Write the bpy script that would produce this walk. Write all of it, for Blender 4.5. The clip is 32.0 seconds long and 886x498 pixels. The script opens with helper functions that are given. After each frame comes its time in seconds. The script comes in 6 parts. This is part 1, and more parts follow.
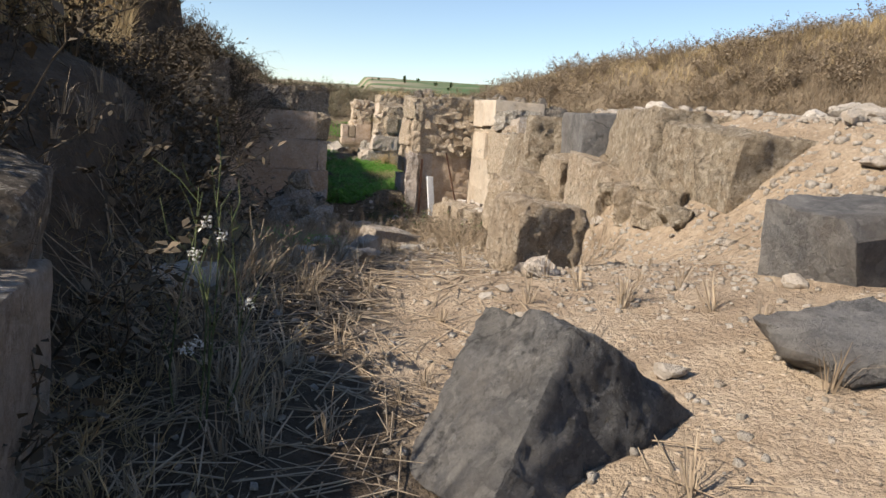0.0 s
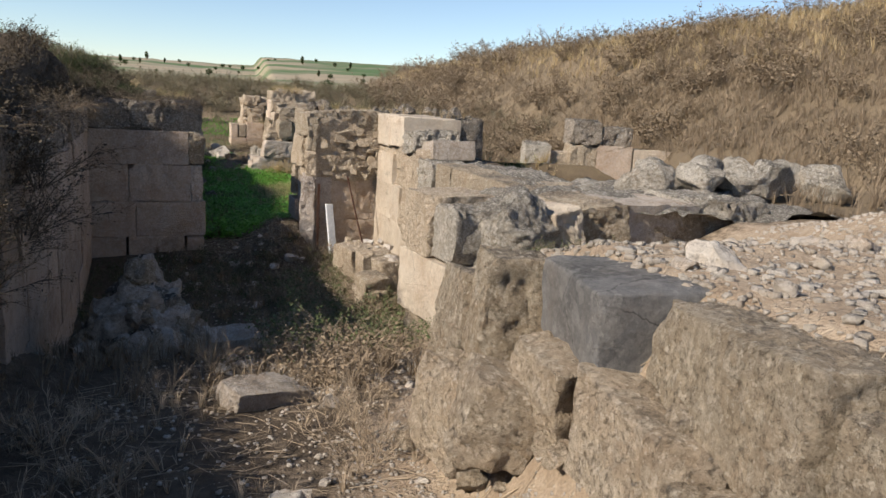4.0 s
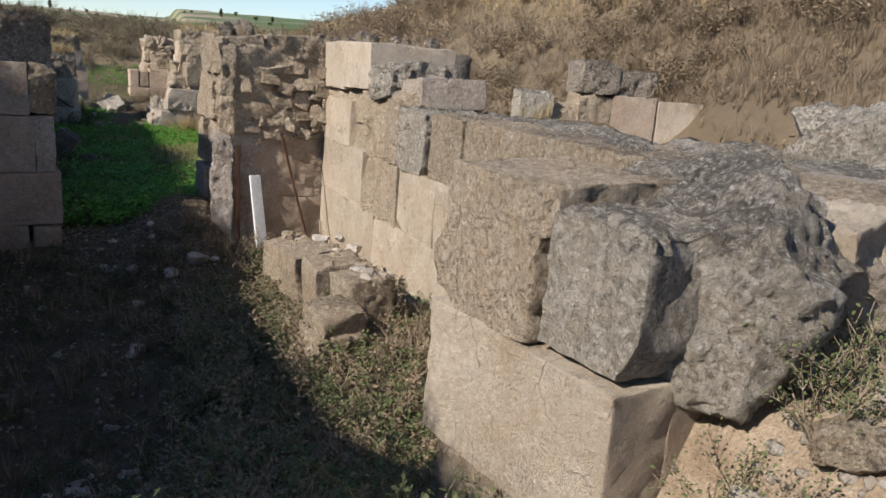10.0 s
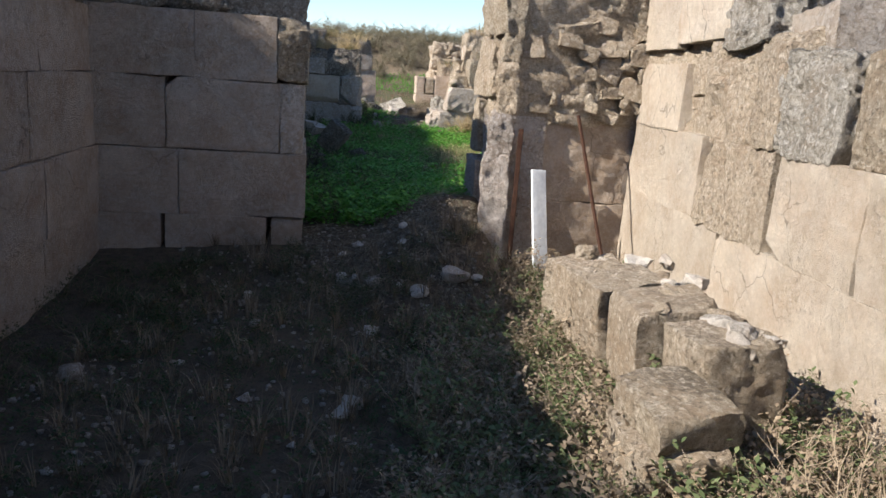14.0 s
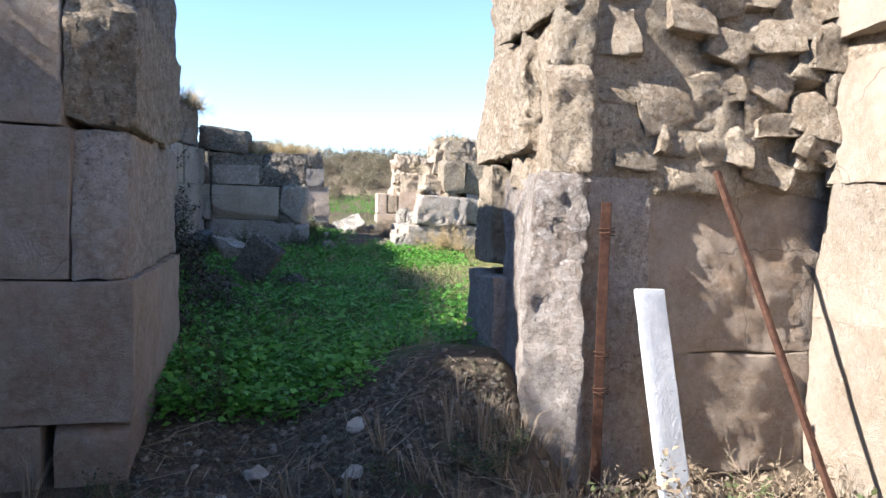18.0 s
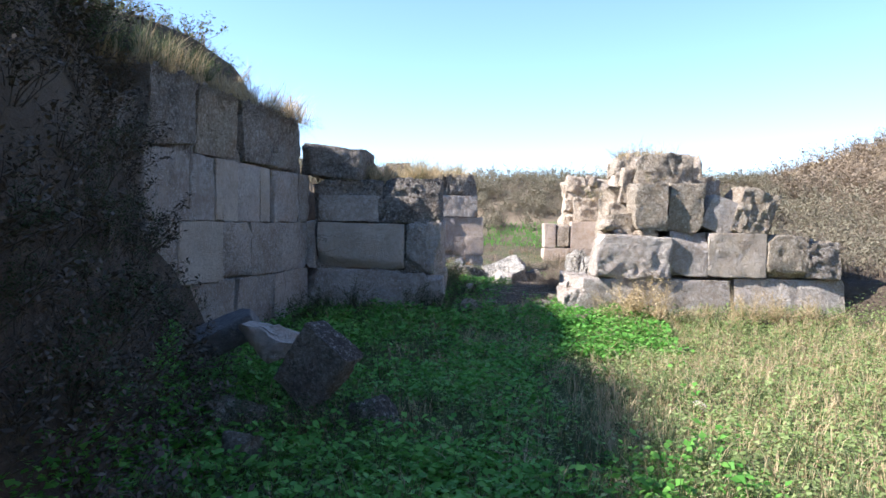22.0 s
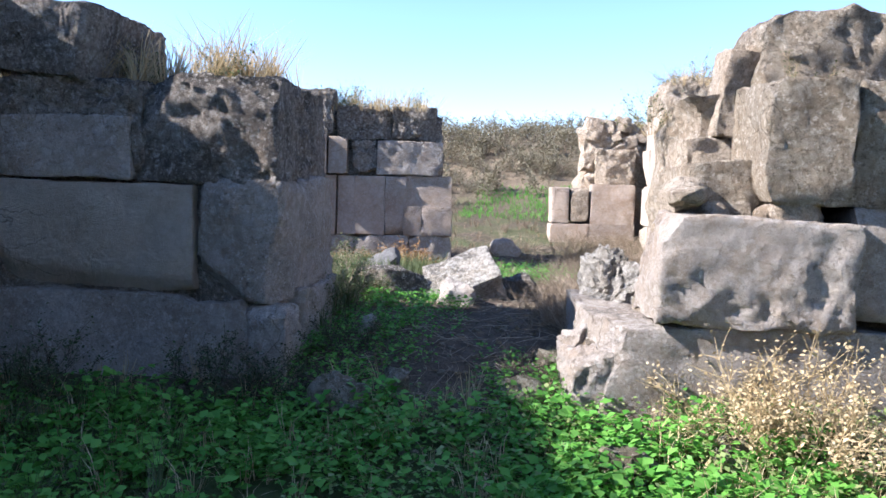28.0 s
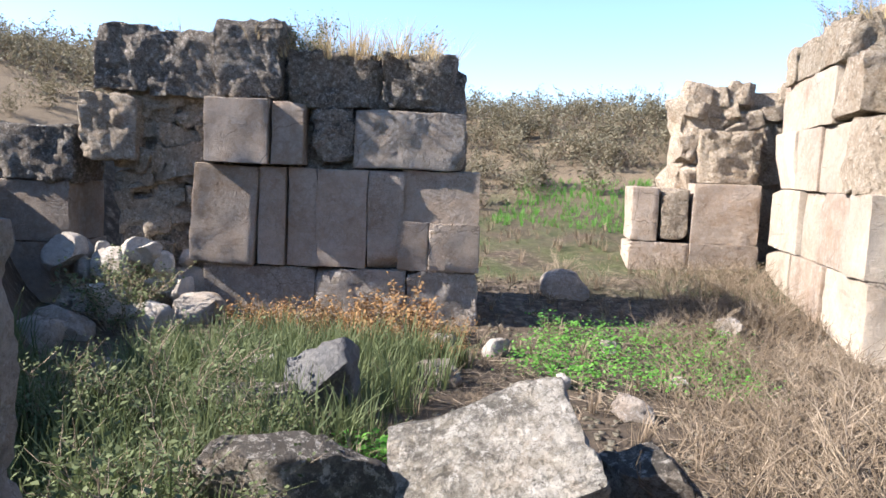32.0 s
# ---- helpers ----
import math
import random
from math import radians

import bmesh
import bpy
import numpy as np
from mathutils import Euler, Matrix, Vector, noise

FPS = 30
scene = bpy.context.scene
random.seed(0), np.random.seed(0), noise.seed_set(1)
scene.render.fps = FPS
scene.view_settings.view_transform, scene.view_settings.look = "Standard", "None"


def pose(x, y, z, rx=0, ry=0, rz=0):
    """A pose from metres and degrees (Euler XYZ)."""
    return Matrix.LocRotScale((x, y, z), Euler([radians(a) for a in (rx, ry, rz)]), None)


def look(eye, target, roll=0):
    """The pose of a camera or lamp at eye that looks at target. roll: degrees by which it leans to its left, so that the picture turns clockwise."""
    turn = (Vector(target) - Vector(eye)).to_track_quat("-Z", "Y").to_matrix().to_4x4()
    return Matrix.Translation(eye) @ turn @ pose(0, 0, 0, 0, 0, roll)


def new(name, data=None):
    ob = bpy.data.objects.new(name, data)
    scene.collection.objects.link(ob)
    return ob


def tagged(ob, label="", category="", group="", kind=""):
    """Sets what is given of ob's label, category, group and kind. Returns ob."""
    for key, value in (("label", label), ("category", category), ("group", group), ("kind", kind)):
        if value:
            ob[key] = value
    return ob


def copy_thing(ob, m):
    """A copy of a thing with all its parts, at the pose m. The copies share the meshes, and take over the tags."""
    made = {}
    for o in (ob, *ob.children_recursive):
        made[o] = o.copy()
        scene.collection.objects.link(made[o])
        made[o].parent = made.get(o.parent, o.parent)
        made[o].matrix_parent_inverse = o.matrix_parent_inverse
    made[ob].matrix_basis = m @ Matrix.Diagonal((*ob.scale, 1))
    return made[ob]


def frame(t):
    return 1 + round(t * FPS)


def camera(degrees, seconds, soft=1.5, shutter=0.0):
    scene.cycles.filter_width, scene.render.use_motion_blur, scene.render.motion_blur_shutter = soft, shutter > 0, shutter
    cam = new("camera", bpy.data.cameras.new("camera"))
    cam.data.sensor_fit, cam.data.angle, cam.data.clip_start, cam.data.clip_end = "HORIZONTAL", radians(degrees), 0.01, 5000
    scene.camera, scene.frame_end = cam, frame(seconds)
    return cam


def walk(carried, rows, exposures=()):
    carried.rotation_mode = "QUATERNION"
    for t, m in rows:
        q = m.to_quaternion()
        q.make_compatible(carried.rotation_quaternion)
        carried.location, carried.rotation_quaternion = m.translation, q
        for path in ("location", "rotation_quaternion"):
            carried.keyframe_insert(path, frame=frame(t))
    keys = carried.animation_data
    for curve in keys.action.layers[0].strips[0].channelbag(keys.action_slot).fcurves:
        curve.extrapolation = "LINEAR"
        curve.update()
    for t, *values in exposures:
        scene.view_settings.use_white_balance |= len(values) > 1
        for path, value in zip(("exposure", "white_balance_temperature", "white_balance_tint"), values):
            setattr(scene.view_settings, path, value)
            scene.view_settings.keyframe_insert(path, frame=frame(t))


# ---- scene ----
cam = camera(62.3, 32.0)
METRES, EYE, TILT, LEAN, TURN = 34.0, 2.44, 0.0, 0.0, -8.2
ROWS = [
    (0.0, 0.0, 0.0, 0.0, 0.75, -10.08, -4.24),
    (0.5, -0.0007, 0.0077, 0.0045, 0.24, -9.85, -4.98),
    (1.0, -0.0002, 0.0174, 0.0069, -0.33, -9.69, -4.68),
    (1.5, -0.0017, 0.0279, 0.0087, -0.98, -9.93, -4.9),
    (2.0, -0.0004, 0.0401, 0.0106, -1.96, -11.63, -4.78),
    (2.5, -0.0006, 0.0527, 0.0129, -2.32, -14.01, -4.02),
    (3.0, -0.0038, 0.0668, 0.0171, -0.69, -12.11, -3.93),
    (3.5, -0.0013, 0.0762, 0.022, -3.6, -13.21, -3.34),
    (4.0, -0.0009, 0.0877, 0.025, -6.83, -11.09, -3.54),
    (4.5, -0.0022, 0.0983, 0.0287, -7.5, -9.58, -3.19),
    (6.5, -0.0018, 0.1483, 0.0242, -3.45, -10.18, -2.32),
    (7.0, -0.0038, 0.1609, 0.0216, -4.55, -14.14, -6.56),
    (7.5, -0.0037, 0.1735, 0.0193, -6.81, -15.48, -6.09),
    (8.0, -0.0037, 0.191, 0.0171, -7.51, -11.29, -5.89),
    (8.5, -0.0047, 0.2054, 0.0148, -7.95, -12.0, -5.2),
    (9.0, -0.0039, 0.2228, 0.0115, -8.83, -12.97, -4.13),
    (9.5, -0.0047, 0.2351, 0.0109, -10.29, -14.26, -3.43),
    (10.0, -0.0064, 0.2453, 0.0079, -12.45, -13.76, -4.34),
    (10.5, -0.0051, 0.2565, 0.0064, -12.92, -14.9, -5.95),
    (11.0, -0.0043, 0.2681, 0.0034, -12.29, -17.63, -6.64),
    (11.5, -0.0025, 0.2788, 0.0017, -9.33, -19.66, -6.25),
    (12.0, 0.0001, 0.2897, -0.0014, -3.15, -16.54, -4.75),
    (12.5, -0.001, 0.3041, -0.0049, 0.51, -13.72, -4.13),
    (13.0, -0.0036, 0.319, -0.0094, 5.78, -11.95, -3.87),
    (13.5, -0.0078, 0.3305, -0.0134, 8.53, -13.47, -3.83),
    (15.5, -0.0213, 0.382, -0.0246, 8.64, -10.51, -4.55),
    (16.0, -0.0266, 0.3999, -0.0265, 7.88, -6.71, -3.98),
    (16.5, -0.0312, 0.4186, -0.0299, 6.34, -4.07, -3.23),
    (17.0, -0.0357, 0.4394, -0.0317, 6.65, -2.33, -3.15),
    (17.5, -0.0356, 0.4596, -0.034, 6.17, -2.21, -2.72),
    (18.0, -0.0366, 0.4807, -0.0351, 5.71, -3.24, -1.67),
    (18.5, -0.0384, 0.4964, -0.0344, 5.91, -4.16, -1.89),
    (19.0, -0.0396, 0.5183, -0.0359, 6.6, -4.05, -2.54),
    (19.5, -0.0418, 0.5368, -0.036, 7.35, -4.11, -2.37),
    (20.0, -0.0437, 0.5526, -0.0353, 6.88, -3.67, -2.62),
    (20.5, -0.0453, 0.5725, -0.0327, 7.46, -2.15, -1.76),
    (21.0, -0.0481, 0.59, -0.0298, 11.95, -4.96, -1.62),
    (21.5, -0.0531, 0.6069, -0.0287, 15.08, -4.92, -1.62),
    (22.0, -0.0582, 0.6213, -0.0243, 19.17, -1.96, -1.29),
    (22.5, -0.0642, 0.6334, -0.0242, 19.92, -2.19, -0.65),
    (23.0, -0.0673, 0.6482, -0.0248, 19.91, -2.58, -0.21),
    (23.5, -0.0699, 0.6644, -0.0264, 17.67, -3.31, -0.55),
    (24.0, -0.0709, 0.6805, -0.0276, 14.79, -5.54, -0.47),
    (24.5, -0.0711, 0.7012, -0.0269, 14.04, -6.55, 0.34),
    (26.5, -0.0816, 0.775, -0.0262, 18.13, -5.64, -1.32),
    (27.0, -0.0849, 0.793, -0.0244, 20.74, -3.4, -2.17),
    (27.5, -0.0895, 0.8106, -0.0239, 21.45, -4.25, -3.19),
    (28.0, -0.0926, 0.8277, -0.0238, 20.59, -4.83, -1.68),
    (28.5, -0.0962, 0.8452, -0.0238, 20.67, -5.34, -1.08),
    (29.0, -0.101, 0.862, -0.0232, 20.65, -4.11, -0.04),
    (29.5, -0.1064, 0.882, -0.0242, 23.01, -4.07, -1.11),
    (30.0, -0.1113, 0.8989, -0.0255, 24.88, -4.55, -2.66),
    (30.5, -0.1187, 0.9176, -0.0267, 25.19, -5.2, -2.36),
    (31.0, -0.1275, 0.9343, -0.0265, 26.16, -5.91, -2.86),
    (31.5, -0.1347, 0.949, -0.0231, 25.81, -6.88, -3.21),
    (32.0, -0.1401, 0.9641, -0.0183, 23.34, -6.18, -2.4),
]
EXPOSURES = [(0.0, 0.62, 7300, 13), (3.0, 0.5, 7200, 13), (8.0, 0.38, 6900, 13), (12.0, 0.36, 6800, 13), (13.0, 0.58, 6700, 12), (15.5, 1.35, 6600, 12), (17.0, 1.5, 6350, 13), (19.0, 1.85, 6300, 14), (21.0, 1.6, 6100, 16), (24.0, 1.65, 6050, 16), (28.0, 1.65, 5950, 17), (29.0, 1.7, 5950, 17), (31.0, 1.65, 6350, 16), (32.0, 1.6, 6450, 15)]
walk(cam, [(t, pose(0, 0, EYE, TILT, LEAN, TURN) @ pose(METRES * x, METRES * y, METRES * z, 90 + pitch, roll, yaw)) for t, x, y, z, yaw, pitch, roll in ROWS], EXPOSURES)

# ---- world and sun ----
SUN_EL, SUN_AZ = 36.0, 19.0  # height of the sun; turn from the west (-x) towards the south (-y)
world = bpy.data.worlds.new("world")
scene.world = world
world.use_nodes = True
wn = world.node_tree.nodes
sky = wn.new("ShaderNodeTexSky")
sky.sky_type, sky.sun_disc = "NISHITA", False
sky.altitude, sky.air_density, sky.dust_density, sky.ozone_density = 900, 1.0, 0.12, 4.0
sky.sun_elevation, sky.sun_rotation = radians(SUN_EL), radians(270 - SUN_AZ)
world.node_tree.links.new(sky.outputs[0], wn["Background"].inputs[0])
wn["Background"].inputs[1].default_value = 0.115
sun = new("sun", bpy.data.lights.new("sun", "SUN"))
sun.data.energy, sun.data.angle, sun.data.color = 5.0, radians(0.55), (1.0, 0.95, 0.88)
sun.matrix_world = look((-40, -8, 30), (-40 + math.cos(radians(SUN_AZ)), -8 + math.sin(radians(SUN_AZ)), 30 - math.tan(radians(SUN_EL))))

# ---- materials ----
def mix_rgb(nt, fac, a, b):
    n = nt.nodes.new("ShaderNodeMix")
    n.data_type = "RGBA"
    for sock, v in ((n.inputs[0], fac), (n.inputs[6], a), (n.inputs[7], b)):
        if hasattr(v, "is_output"):
            nt.links.new(v, sock)
        elif isinstance(v, (int, float)):
            sock.default_value = v
        else:
            sock.default_value = (*v, 1)
    return n.outputs[2]


def noise_fac(nt, vec, scale, detail=4.0, rough=0.6, lo=0.0, hi=1.0):
    n = nt.nodes.new("ShaderNodeTexNoise")
    n.inputs["Scale"].default_value, n.inputs["Detail"].default_value, n.inputs["Roughness"].default_value = scale, detail, rough
    nt.links.new(vec, n.inputs["Vector"])
    return ramp(nt, n.outputs[0], lo, hi)


def ramp(nt, value, lo, hi):
    m = nt.nodes.new("ShaderNodeMapRange")
    nt.links.new(value, m.inputs[0])
    m.inputs[1].default_value, m.inputs[2].default_value = lo, hi
    return m.outputs[0]


def calc(nt, op, a, b):
    n = nt.nodes.new("ShaderNodeMath")
    n.operation, n.use_clamp = op, True
    for i, v in enumerate((a, b)):
        if hasattr(v, "is_output"):
            nt.links.new(v, n.inputs[i])
        else:
            n.inputs[i].default_value = v
    return n.outputs[0]


def start_material(name, rough=0.9):
    m = bpy.data.materials.new(name)
    m.use_nodes = True
    nt = m.node_tree
    bsdf = nt.nodes["Principled BSDF"]
    bsdf.inputs["Roughness"].default_value = rough
    bsdf.inputs["Specular IOR Level"].default_value = 0.25
    tc = nt.nodes.new("ShaderNodeNewGeometry")
    info = nt.nodes.new("ShaderNodeObjectInfo")
    shift = nt.nodes.new("ShaderNodeVectorMath")
    shift.operation = "MULTIPLY_ADD"
    cmb = nt.nodes.new("ShaderNodeCombineXYZ")
    nt.links.new(info.outputs["Random"], cmb.inputs[0])
    nt.links.new(info.outputs["Random"], cmb.inputs[2])
    nt.links.new(cmb.outputs[0], shift.inputs[0])
    shift.inputs[1].default_value = (37, 0, 91)
    nt.links.new(tc.outputs["Position"], shift.inputs[2])
    return m, nt, bsdf, shift.outputs[0], tc, info


def bump(nt, bsdf, height, strength, distance):
    b = nt.nodes.new("ShaderNodeBump")
    b.inputs["Strength"].default_value, b.inputs["Distance"].default_value = strength, distance
    nt.links.new(height, b.inputs["Height"])
    nt.links.new(b.outputs[0], bsdf.inputs["Normal"])


def stone_material(name, dark, light, lichen=0.3, lichen_dark=(0.05, 0.05, 0.045), stain=(0.42, 0.27, 0.165), pits=0.5, pale=(0.66, 0.62, 0.55), pale_amount=0.3, relief=1.0):
    """Weathered stone: soft tones, embedded clasts, pits, cracks, pale crust, and speckled lichen that is denser on what faces up."""
    m, nt, bsdf, vec, geo, info = start_material(name)
    col = mix_rgb(nt, noise_fac(nt, vec, 1.4, 8, 0.64, 0.36, 0.64), dark, light)
    st = noise_fac(nt, vec, 1.7, 9, 0.68, 0.44, 0.62)
    col = mix_rgb(nt, calc(nt, "MULTIPLY", st, 0.42), col, stain)
    grime = noise_fac(nt, geo.outputs["Position"], 0.8, 9, 0.72, 0.50, 0.66)
    col = mix_rgb(nt, calc(nt, "MULTIPLY", grime, 0.5), col, tuple(c * 0.5 for c in dark))
    pl = noise_fac(nt, vec, 3.6, 10, 0.76, 0.44, 0.62)
    col = mix_rgb(nt, calc(nt, "MULTIPLY", pl, pale_amount), col, pale)
    # clasts and crumbs in the stone
    wob = nt.nodes.new("ShaderNodeVectorMath")
    wob.operation = "MULTIPLY_ADD"
    wn2 = nt.nodes.new("ShaderNodeTexNoise")
    wn2.inputs["Scale"].default_value, wn2.inputs["Detail"].default_value = 9.0, 4.0
    nt.links.new(vec, wn2.inputs["Vector"])
    nt.links.new(wn2.outputs["Color"], wob.inputs[0])
    wob.inputs[1].default_value = (0.11, 0.11, 0.11)
    nt.links.new(vec, wob.inputs[2])
    clast = nt.nodes.new("ShaderNodeTexVoronoi")
    clast.inputs["Scale"].default_value = 17.0
    nt.links.new(wob.outputs[0], clast.inputs["Vector"])
    cs = nt.nodes.new("ShaderNodeSeparateColor")
    nt.links.new(clast.outputs["Color"], cs.inputs[0])
    body = calc(nt, "SUBTRACT", 1.0, ramp(nt, clast.outputs["Distance"], 0.1, 0.75))
    rich = min(1.0, pits)
    col = mix_rgb(nt, calc(nt, "MULTIPLY", ramp(nt, cs.outputs[0], 0.4, 1.0), 0.62 * rich), col, pale)
    col = mix_rgb(nt, calc(nt, "MULTIPLY", calc(nt, "SUBTRACT", 1.0, body), 0.42 * rich), col, tuple(c * 0.5 for c in dark))
    per = nt.nodes.new("ShaderNodeHueSaturation")
    nt.links.new(col, per.inputs["Color"])
    nt.links.new(ramp_out(nt, info.outputs["Random"], 0.88, 1.10), per.inputs["Value"])
    col = per.outputs[0]
    # lichen
    sep = nt.nodes.new("ShaderNodeSeparateXYZ")
    nt.links.new(geo.outputs["Normal"], sep.inputs[0])
    up = ramp_out(nt, sep.outputs[2], 0.0, 0.30)
    where = calc(nt, "MULTIPLY", noise_fac(nt, vec, 1.6, 5, 0.6, 0.3, 0.7), 0.34)
    lf = noise_fac(nt, vec, 22, 12, 0.85, 0.2, 0.8)
    lf = ramp(nt, calc(nt, "ADD", calc(nt, "MULTIPLY", lf, 0.62), calc(nt, "ADD", up, where)), 0.84 - 0.34 * lichen, 1.0 - 0.32 * lichen)
    col = mix_rgb(nt, calc(nt, "MULTIPLY", lf, 0.88), col, lichen_dark)
    spots = noise_fac(nt, vec, 26, 6, 0.72, 0.55, 0.62)
    col = mix_rgb(nt, calc(nt, "MULTIPLY", spots, 0.75 * min(1, lichen * 1.5)), col, pale)
    # pits, cracks and grain
    pit = noise_fac(nt, vec, 26, 10, 0.80, 0.36, 0.46)
    eaten = noise_fac(nt, vec, 1.9, 7, 0.68, 0.60 - 0.30 * min(1.0, pits), 0.72 - 0.25 * min(1.0, pits))
    hole = calc(nt, "MULTIPLY", calc(nt, "SUBTRACT", 1.0, pit), eaten)
    pit = calc(nt, "SUBTRACT", 1.0, hole)
    col = mix_rgb(nt, calc(nt, "MULTIPLY", hole, 0.8 * rich), col, tuple(c * 0.34 for c in dark))
    v = nt.nodes.new("ShaderNodeTexVoronoi")
    v.feature = "DISTANCE_TO_EDGE"
    v.inputs["Scale"].default_value = 1.6
    nt.links.new(wob.outputs[0], v.inputs["Vector"])
    crack = ramp(nt, v.outputs["Distance"], 0.0, 0.009)
    crack_amount = calc(nt, "MULTIPLY", calc(nt, "SUBTRACT", 1.0, crack), noise_fac(nt, vec, 1.1, 2, 0.5, 0.55, 0.60))
    col = mix_rgb(nt, calc(nt, "MULTIPLY", crack_amount, 0.7), col, tuple(c * 0.2 for c in dark))
    grain = noise_fac(nt, vec, 95, 4, 0.75, 0.3, 0.7)
    col = mix_rgb(nt, calc(nt, "MULTIPLY", calc(nt, "SUBTRACT", 1.0, grain), 0.18 + 0.30 * rich), col, tuple(c * 0.4 for c in dark))
    worn = calc(nt, "ADD", calc(nt, "MULTIPLY", eaten, 0.75), 0.25)
    speck = noise_fac(nt, vec, 34, 7, 0.78, 0.54, 0.60)
    col = mix_rgb(nt, calc(nt, "MULTIPLY", calc(nt, "MULTIPLY", speck, worn), 0.12 + 0.5 * rich), col, tuple(c * 0.3 for c in dark))
    dots = noise_fac(nt, vec, 75, 5, 0.75, 0.56, 0.62)
    col = mix_rgb(nt, calc(nt, "MULTIPLY", calc(nt, "MULTIPLY", dots, worn), 0.1 + 0.3 * rich), col, tuple(c * 0.25 for c in dark))
    glint = noise_fac(nt, geo.outputs["Position"], 23, 7, 0.75, 0.55, 0.62)
    col = mix_rgb(nt, calc(nt, "MULTIPLY", calc(nt, "MULTIPLY", glint, worn), 0.15 + 0.5 * rich), col, pale)
    nt.links.new(col, bsdf.inputs["Base Color"])
    total = None
    fine = noise_fac(nt, vec, 24, 8, 0.78, 0.28, 0.72)
    for value, weight in ((pit, 0.65 * rich + 0.08), (body, 0.35 * rich), (fine, 0.75), (grain, 0.20), (crack, 0.12), (noise_fac(nt, vec, 7, 9, 0.75, 0.2, 0.8), 0.6)):
        n = nt.nodes.new("ShaderNodeMath")
        n.operation = "MULTIPLY_ADD"
        nt.links.new(value, n.inputs[0])
        n.inputs[1].default_value = weight
        if total is not None:
            nt.links.new(total, n.inputs[2])
        else:
            n.inputs[2].default_value = 0.0
        total = n.outputs[0]
    bump(nt, bsdf, total, 1.0, 0.017 * relief)
    return m


def ramp_out(nt, value, lo, hi):
    n = nt.nodes.new("ShaderNodeMapRange")
    nt.links.new(value, n.inputs[0])
    n.inputs[3].default_value, n.inputs[4].default_value = lo, hi
    return n.outputs[0]


def leaf_material(name, a, b, rough=0.6, translucent=0.35):
    """Leaves, straw and twigs: colour varied from island to island, some light through."""
    m, nt, bsdf, vec, geo, info = start_material(name, rough)
    t = calc(nt, "MULTIPLY", geo.outputs["Random Per Island"], 1.0)
    col = mix_rgb(nt, t, a, b)
    big = noise_fac(nt, geo.outputs["Position"], 0.9, 3, 0.5, 0.3, 0.7)
    col = mix_rgb(nt, calc(nt, "MULTIPLY", big, 0.35), col, tuple(0.6 * (p + q) / 2 for p, q in zip(a, b)))
    nt.links.new(col, bsdf.inputs["Base Color"])
    if translucent:
        tr = nt.nodes.new("ShaderNodeBsdfTranslucent")
        nt.links.new(col, tr.inputs[0])
        mx = nt.nodes.new("ShaderNodeMixShader")
        mx.inputs[0].default_value = translucent
        out = nt.nodes["Material Output"]
        nt.links.new(bsdf.outputs[0], mx.inputs[1])
        nt.links.new(tr.outputs[0], mx.inputs[2])
        nt.links.new(mx.outputs[0], out.inputs[0])
    return m


